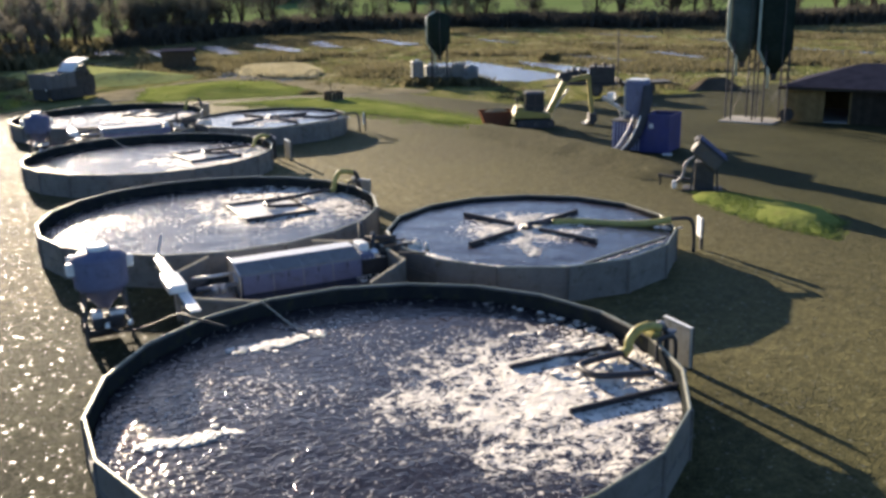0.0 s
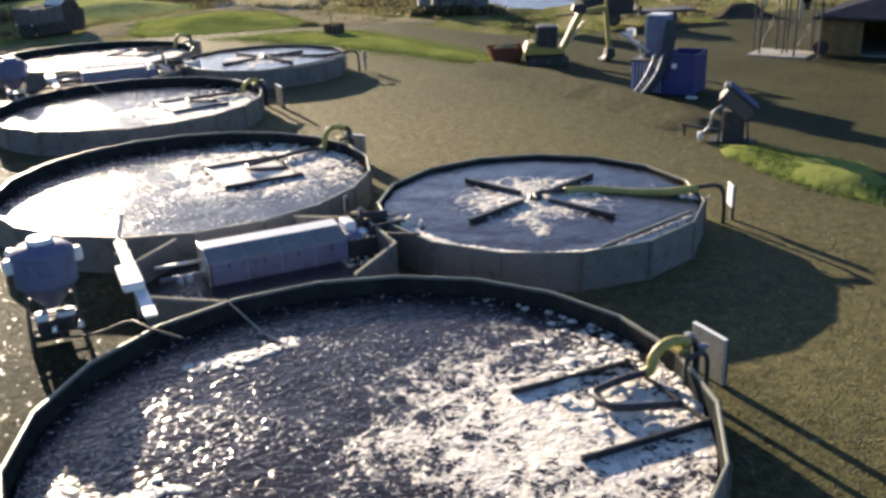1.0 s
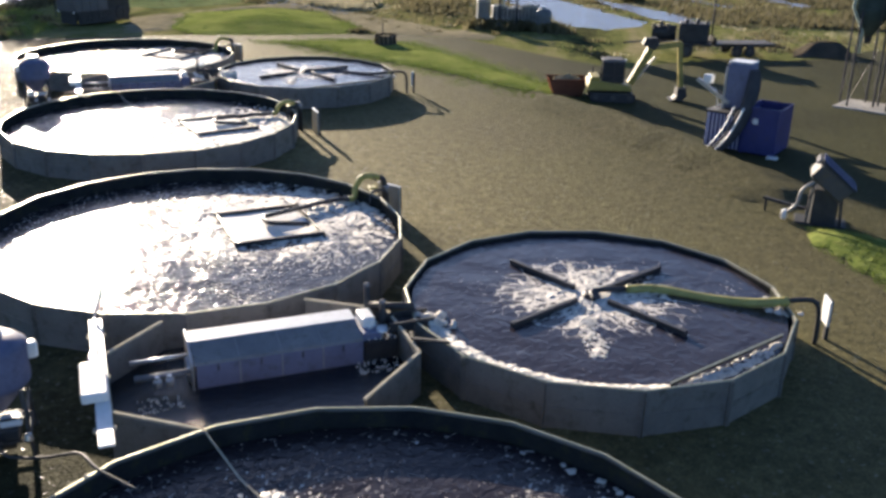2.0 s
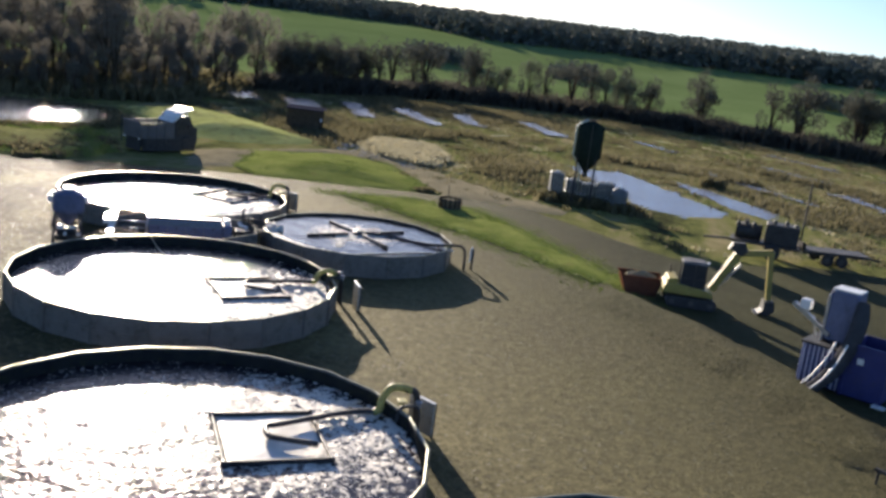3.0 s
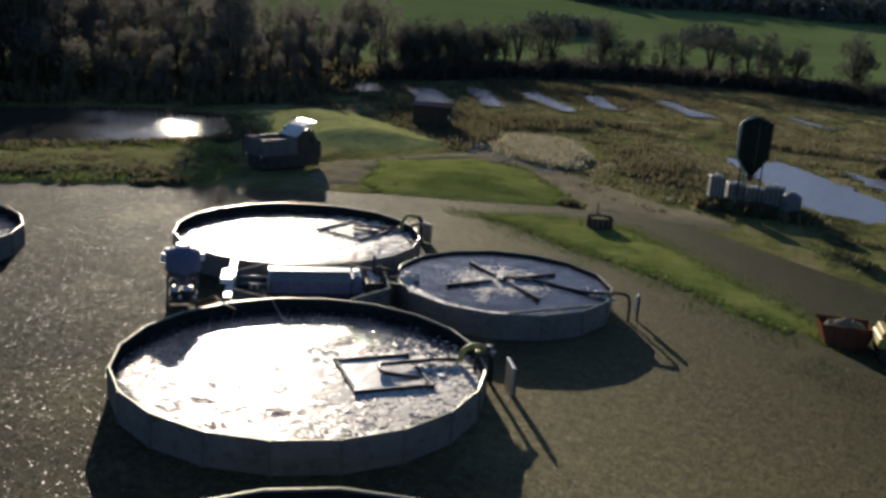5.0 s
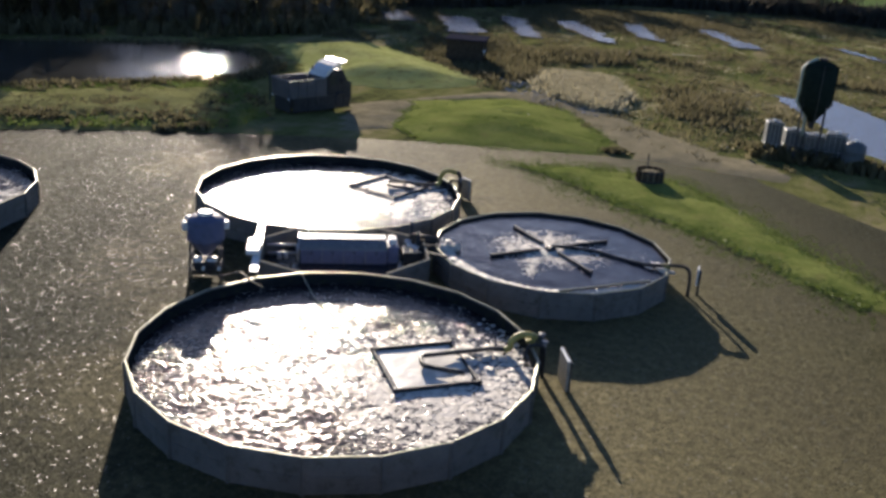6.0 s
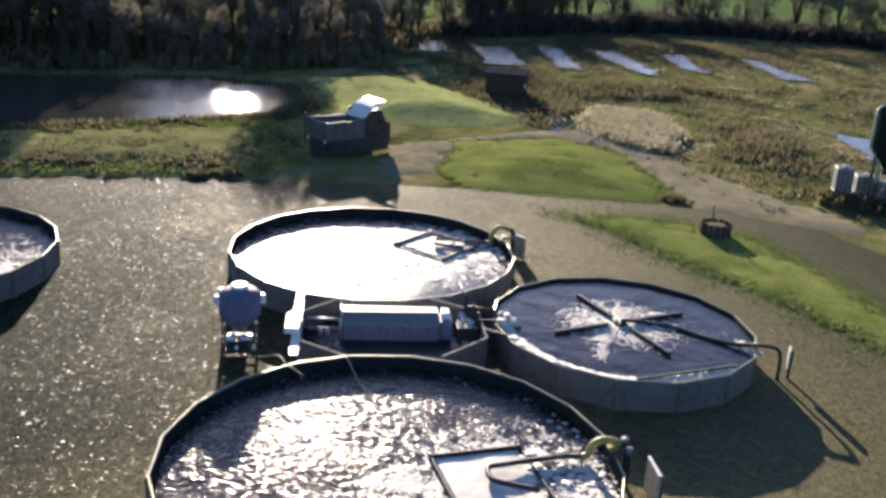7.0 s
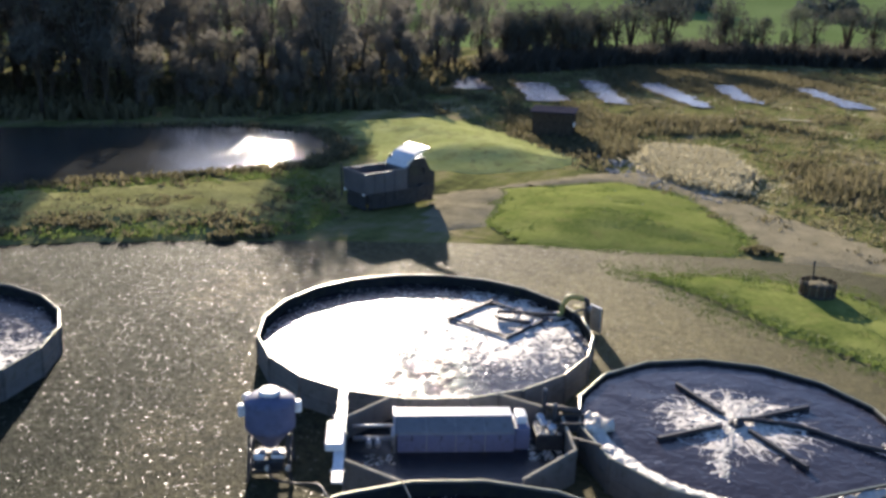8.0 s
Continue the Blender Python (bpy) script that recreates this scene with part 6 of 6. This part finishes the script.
def dump_truck(m):
    """A dump truck seen from behind its open bed; x runs forward."""
    t = thing("dump_truck", "grey dump truck with an open empty bed", "truck", m)
    part("chassis", box(0.2, -0.5, 0.75, 7.0, 0.5, 1.05, 0.03), DARK, t)
    bed = part("bed_floor", box(0.15, -1.5, 1.3, 4.2, 1.5, 1.42, 0.02), TRUCK, t)
    for y in (-1.5, 1.5):
        part("bed_side", prism([(0.0, 1.25), (-0.15, 2.9), (4.1, 2.95), (4.2, 1.25)], y - 0.06, y + 0.06, bevel=0.015), TRUCK, t, "dull grey bed side")
        part("bed_rail", bar((-0.18, y, 2.95), (4.15, y, 3.0), 0.07, 0.07), PALE_GREY, t, "worn pale top rail")
        for x in (0.9, 1.9, 2.9):
            part("side_rib", box(x - 0.07, y - 0.13 if y < 0 else y + 0.06, 1.3, x + 0.07, y - 0.06 if y < 0 else y + 0.13, 2.9), TRUCK, t)
        part("mud_flap", box(0.3, y - 0.35 if y > 0 else y - 0.05, 0.35, 0.36, y + 0.05 if y > 0 else y + 0.35, 1.2), DARK, t)
        part("tail_lamp", box(-0.12, y * 0.88 - 0.12, 1.12, -0.02, y * 0.88 + 0.12, 1.3, 0.02), WHITE, t, "bright tail lamp")
        for x in (1.2, 2.6, 5.9):
            wheel(t, (x, y * 0.8, 0.72), 0.72, 0.55)
    part("tailgate", prism([(-0.08, 1.25), (-0.2, 2.92), (-0.1, 2.92), (0.02, 1.25)], -1.46, 1.46), TRUCK, t)
    part("tail_rail", bar((-0.17, -1.55, 2.96), (-0.17, 1.55, 2.96), 0.07, 0.07), PALE_GREY, t, "worn pale top rail")
    part("bed_front", prism([(4.05, 1.3), (4.1, 3.1), (4.2, 3.1), (4.2, 1.3)], -1.5, 1.5), TRUCK, t)
    part("headboard", prism([(4.0, 2.97), (4.35, 3.5), (5.05, 4.0), (5.95, 4.35), (6.6, 4.45), (6.58, 4.32), (5.95, 4.15), (5.15, 3.75), (4.55, 3.3), (4.25, 2.97)], -1.35, 1.35), WHITE, t, "bright curved cab guard")
    cab = part("cab", prism([(4.5, 0.95), (4.5, 2.9), (4.95, 3.6), (6.3, 3.6), (6.75, 2.5), (7.35, 2.3), (7.4, 0.95)], -1.2, 1.2, bevel=0.06), DARK, t, "dark cab and bonnet")
    part("side_window", box(4.8, -1.215, 2.2, 5.7, -1.19, 3.05, 0.01), GLASS, cab)
    part("side_window", box(4.8, 1.19, 2.2, 5.7, 1.215, 3.05, 0.01), GLASS, cab)
    part("mirror", box(5.9, -1.62, 2.3, 6.0, -1.4, 2.8, 0.03), DARK, cab)
    part("mirror_arm", bar((5.9, -1.2, 2.75), (5.95, -1.5, 2.75), 0.04, 0.04), DARK, cab)
    part("exhaust", tube([(4.35, 1.1, 1.2), (4.35, 1.1, 3.7)], 0.09, 10), DARK, t)
    part("beacon", lathe([(0.12, 3.62), (0.13, 3.8), (0.08, 3.88), (0, 3.9)], 12, m=pose(6.0, -0.95, -0.02)), WHITE, t, "bright roof lamp")
    # Panels added down to the ground so no sun passes beneath the truck.
    for y in (-1.38, 1.38):
        part("side_skirt", box(0.35, y - 0.04, -0.1, 7.0, y + 0.04, 1.28, 0.01), DARK, t, "added dark panel keeping sun from under the truck")
    part("underrun_panel", box(0.12, -1.3, -0.1, 0.2, 1.3, 1.24, 0.01), DARK, t)
    part("rear_post", bar((-0.2, 1.62, 0.6), (-0.25, 1.62, 3.35), 0.1, 0.1), DARK, t)
    part("bumper", box(7.1, -1.25, 0.6, 7.35, 1.25, 1.0, 0.05), DARK, t)
    return t


dump_truck(pose(-36.9, 84.35, 0.12, 0, 0, 64) @ Matrix.Scale(0.72, 4))


def barn(m):
    """A low timber barn with an open door and a wide dark roof."""
    t = thing("barn", "low brown timber barn with a dark roof", "barn", m)
    for x0, x1, z0 in ((0, 2.15, 0), (2.15, 3.7, 1.98), (3.7, 14, 0)):
        n_ = int((x1 - x0) / 0.2)
        for i in range(n_):
            x = x0 + (x1 - x0) * i / n_
            # Boards right of the door take the darker brown.
            part("board", box(x + 0.006, 0.0, z0, x + (x1 - x0) / n_ - 0.006, 0.03, 2.2), DARK_WOOD if x > 3.6 else BROWN_WOOD, t)
    part("side_wall", box(-0.05, 0.2, 0, 0.05, 7, 2.2), BROWN_WOOD, t)
    part("side_wall", box(13.95, 0.2, 0, 14.05, 7, 2.2), BROWN_WOOD, t)
    part("back_wall", box(0.05, 6.9, 0, 13.95, 7, 2.2), BROWN_WOOD, t)
    for corners in ([(-0.5, -0.45, 2.18), (14.5, -0.45, 2.18), (14.5, 3.5, 3.42), (3.6, 3.5, 3.42)], [(14.5, 7.45, 2.18), (-0.5, 7.45, 2.18), (3.6, 3.5, 3.42), (14.5, 3.5, 3.42)], [(-0.5, 7.45, 2.18), (-0.5, -0.45, 2.18), (3.6, 3.5, 3.42)]):
        bm = bmesh.new()
        top = [bm.verts.new(p) for p in corners]
        low = [bm.verts.new((x, y, z - 0.1)) for x, y, z in corners]
        bm.faces.new(top)
        bm.faces.new(low[::-1])
        for q in range(len(top)):
            bm.faces.new((top[q - 1], top[q], low[q], low[q - 1]))
        part("roof", bm, ROOF, t, "dark hipped sheet roof")
    part("fascia", box(-0.5, -0.5, 2.02, 14.5, -0.45, 2.2, 0.005), DARK_WOOD, t)
    for x in (2.1, 3.65):
        part("door_post", box(x, -0.03, 0, x + 0.1, 0.05, 2.0), BROWN_WOOD, t)
    part("door_lintel", box(2.1, -0.03, 1.98, 3.75, 0.05, 2.1), BROWN_WOOD, t)
    part("wheel_hub", tube([(0.1, -0.55, 0.45), (0.1, -0.25, 0.45)], 0.42, 16), DARK, t, "dark wheel against the wall")
    return t


b = barn(pose(19.9, 66.2, 0, 0, 0, -31))
part("wall", box(0.0, 0.04, 0, 2.1, 0.12, 2.2), BROWN_WOOD, b)
part("wall", box(3.75, 0.04, 0, 14, 0.12, 2.2), DARK_WOOD, b)
part("wall", box(2.1, 0.06, 2.1, 3.75, 0.12, 2.2), BROWN_WOOD, b)
part("barn_floor", box(0.06, 0.2, -0.05, 13.9, 6.9, 0.03), CONCRETE, b)


def slat_feeder(m):
    t = thing("hay_feeder", "dark round slatted feeder on grass", "feeder", m)
    for k in range(14):
        a = k * math.tau / 14
        part("slat", box(0.72, -0.11, 0.02, 0.77, 0.11, 0.72, 0.01, m=pose(0, 0, 0, 0, 0, math.degrees(a))), BARK, t)
    for z in (0.12, 0.62):
        part("hoop", lathe([(0.775, z - 0.04), (0.8, z - 0.04), (0.8, z + 0.04), (0.775, z + 0.04)], 28), DARK, t)
    part("fill", lathe([(0.7, 0.05), (0.68, 0.5), (0.4, 0.62), (0, 0.66)], 20), MUD, t, "dark packed fill")
    part("stake", bar((-0.25, 0.5, 0), (-0.3, 0.55, 1.45), 0.05, 0.05), DARK, t)
    return t


slat_feeder(pose(-11.25, 80.9, 0.05))


def hut(m):
    t = thing("hut", "small dark timber hut on the meadow", "hut", m)
    for i in range(14):
        part("board", box(-1.8 + i * 0.257, -1.5, 0, -1.8 + i * 0.257 + 0.247, -1.44, 2.1), BARK, t)
    part("side_wall", box(-1.8, -1.44, 0, -1.72, 1.5, 2.1), BARK, t)
    part("side_wall", box(1.72, -1.44, 0, 1.8, 1.5, 2.1), BARK, t)
    part("back_wall", box(-1.72, 1.42, 0, 1.72, 1.5, 2.1), BARK, t)
    part("roof", box(-2.0, -1.7, 2.1, 2.0, 1.7, 2.22, 0.02, m=pose(0, 0, 0, 1.5, 0, 0)), ROOF, t, "flat dark roof")
    part("corner_lamp", box(1.82, -1.6, 1.0, 1.98, -1.48, 1.35, 0.02), WHITE, t, "small bright fitting")
    return t


hut(pose(-35.3, 117, -0.1, 0, 0, 12))


def pump_trailer(m):
    """An old pump set on a trailer with a mast."""
    t = thing("pump_trailer", "dark pump set on a trailer with a mast", "trailer", m)
    part("deck", box(-1.8, -0.8, 0.7, 1.8, 0.8, 0.82, 0.02), DARK, t)
    part("engine_box", box(-0.1, -0.7, 0.82, 1.6, 0.7, 1.9, 0.06), DARK, t)
    part("tank", tube([(-1.6, 0, 1.25), (-0.25, 0, 1.25)], 0.42, 18), DARK, t, smooth=True)
    for x, z in ((-1.5, 1.75), (-1.1, 1.9), (-0.7, 1.8), (0.3, 2.1), (0.9, 2.15), (1.4, 2.05)):
        part("fitting", lathe([(0.1, z - 0.3), (0.12, z - 0.1), (0.08, z), (0, z)], 10, m=pose(x, -0.3, 0)), DULL, t, "dull metal fitting")
    part("mast", tube([(1.75, 0.5, 0.7), (1.75, 0.5, 4.2)], 0.05, 8), DARK, t)
    part("drawbar", bar((-1.8, 0, 0.7), (-3.2, 0, 0.55), 0.12, 0.1), DARK, t)
    for y in (-0.85, 0.85):
        wheel(t, (0.4, y, 0.42), 0.42, 0.25)
    return t


pump_trailer(pose(9.3, 82.0, 0, 0, 0, -8) @ Matrix.Scale(1.2, 4))


def flat_trailer(m):
    t = thing("flat_trailer", "low dark steel flatbed trailer with a bare deck", "trailer", m, "flatbed trailers")
    for i in range(10):
        part("deck_board", box(-2.2, -0.9 + i * 0.18, 0.82, 2.2, -0.9 + i * 0.18 + 0.165, 0.9), DULL, t)
    part("frame", box(-2.2, -0.75, 0.66, 2.2, 0.75, 0.815), DARK, t)
    part("headboard", box(-2.2, -0.9, 0.9, -2.1, 0.9, 1.3, 0.01), DARK, t)
    part("drawbar", bar((2.2, 0, 0.7), (3.4, 0, 0.5), 0.1, 0.1), DARK, t)
    for x in (-0.6, 0.35):
        for y in (-0.95, 0.95):
            wheel(t, (x, y, 0.38), 0.38, 0.22)
    return t


flat_trailer(pose(13.6, 83.2, 0, 0, 0, 14))
BANK = [(-0.2, 67.2), (2.7, 64.2), (5.5, 60.9), (7.9, 56.3), (9.1, 54.5), (10.6, 52.6), (10.9, 49.2), (9.6, 47.4), (7.6, 48.8), (6.6, 51.6), (4.6, 55.2), (2.2, 58.8), (-0.8, 63)]
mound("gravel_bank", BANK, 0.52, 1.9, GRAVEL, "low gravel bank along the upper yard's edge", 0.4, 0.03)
mound("spoil_heap", [(17.6, 83.6), (18, 86.6), (20.4, 87.4), (22.2, 85.6), (21, 83.4)], 0.9, 1.6, SOIL, "dark heap of spoil at the yard's edge", 0.3, 0.12, kind="structure")
for x, y, s in ((8.6, 118.5, 1.0), (-39.6, 75.6, 0.3), (-38.4, 76.9, 0.34), (-14.4, 87.2, 0.22)):
    sp = [(x + s * random.gauss(0, 0.45), y + s * random.gauss(0, 0.4), height(x, y)) for _ in range(60)]
    tufts("bush", sp, 1.0 * s, 0.2, SCRUB, "small dark bush at the gravel's edge", "bush", 7, 0.3, int(10 * s) + 50)


def rubble(outline, count, seed, label):
    """Loose stones and clods strewn over a strip of bare ground."""
    rng, bm = random.Random(seed), bmesh.new()
    for x, y, z in spots_in(outline, count, seed, None, patchy(-0.2, 1.8, 4)):
        r, own = rng.uniform(0.06, 0.2), bmesh.new()
        bmesh.ops.create_icosphere(own, subdivisions=1, radius=r)
        for v in own.verts:
            v.co *= 1 + 0.5 * noise.noise(v.co * 4 / r + Vector((x, y, 0)))
        own.transform(pose(x, y, z + 0.14, rng.uniform(-20, 20), 0, rng.uniform(0, 360)) @ Matrix.Diagonal((1.3, 1, 0.6, 1)))
        join(bm, own)
    return tagged(part("rubble", bm, CONCRETE), label, "stones", kind="stuff")


rubble([(-29, 108.5), (-25, 108), (-22, 103), (-18, 100.8), (-17.6, 97), (-21, 98.8), (-26, 101.6)], 240, 70, "pale broken stones beside a muddy track")


def leaning_pole(a, b, label):
    t = thing("pole", label, "pole", pose(*a), "leaning poles")
    d = Vector(b) - Vector(a)
    part("shaft", tube([(0, 0, 0), d * 0.5, d], [0.07, 0.06, 0.045], 8), PALE_TIMBER, t)
    part("stake", bar((d.x * 0.96, d.y * 0.96, -0.3), (d.x * 0.96, d.y * 0.96, d.z + 0.25), 0.07, 0.07), BARK, t, "dark upright stake")
    return t


leaning_pole((-18.3, 139.5, -0.15), (-14.9, 133.6, 0.75), "pale wooden pole leaning on a stake in the meadow")
leaning_pole((-22.6, 133.2, -0.15), (-21.4, 129.6, 0.9), "pale wooden pole leaning on a stake in the meadow")
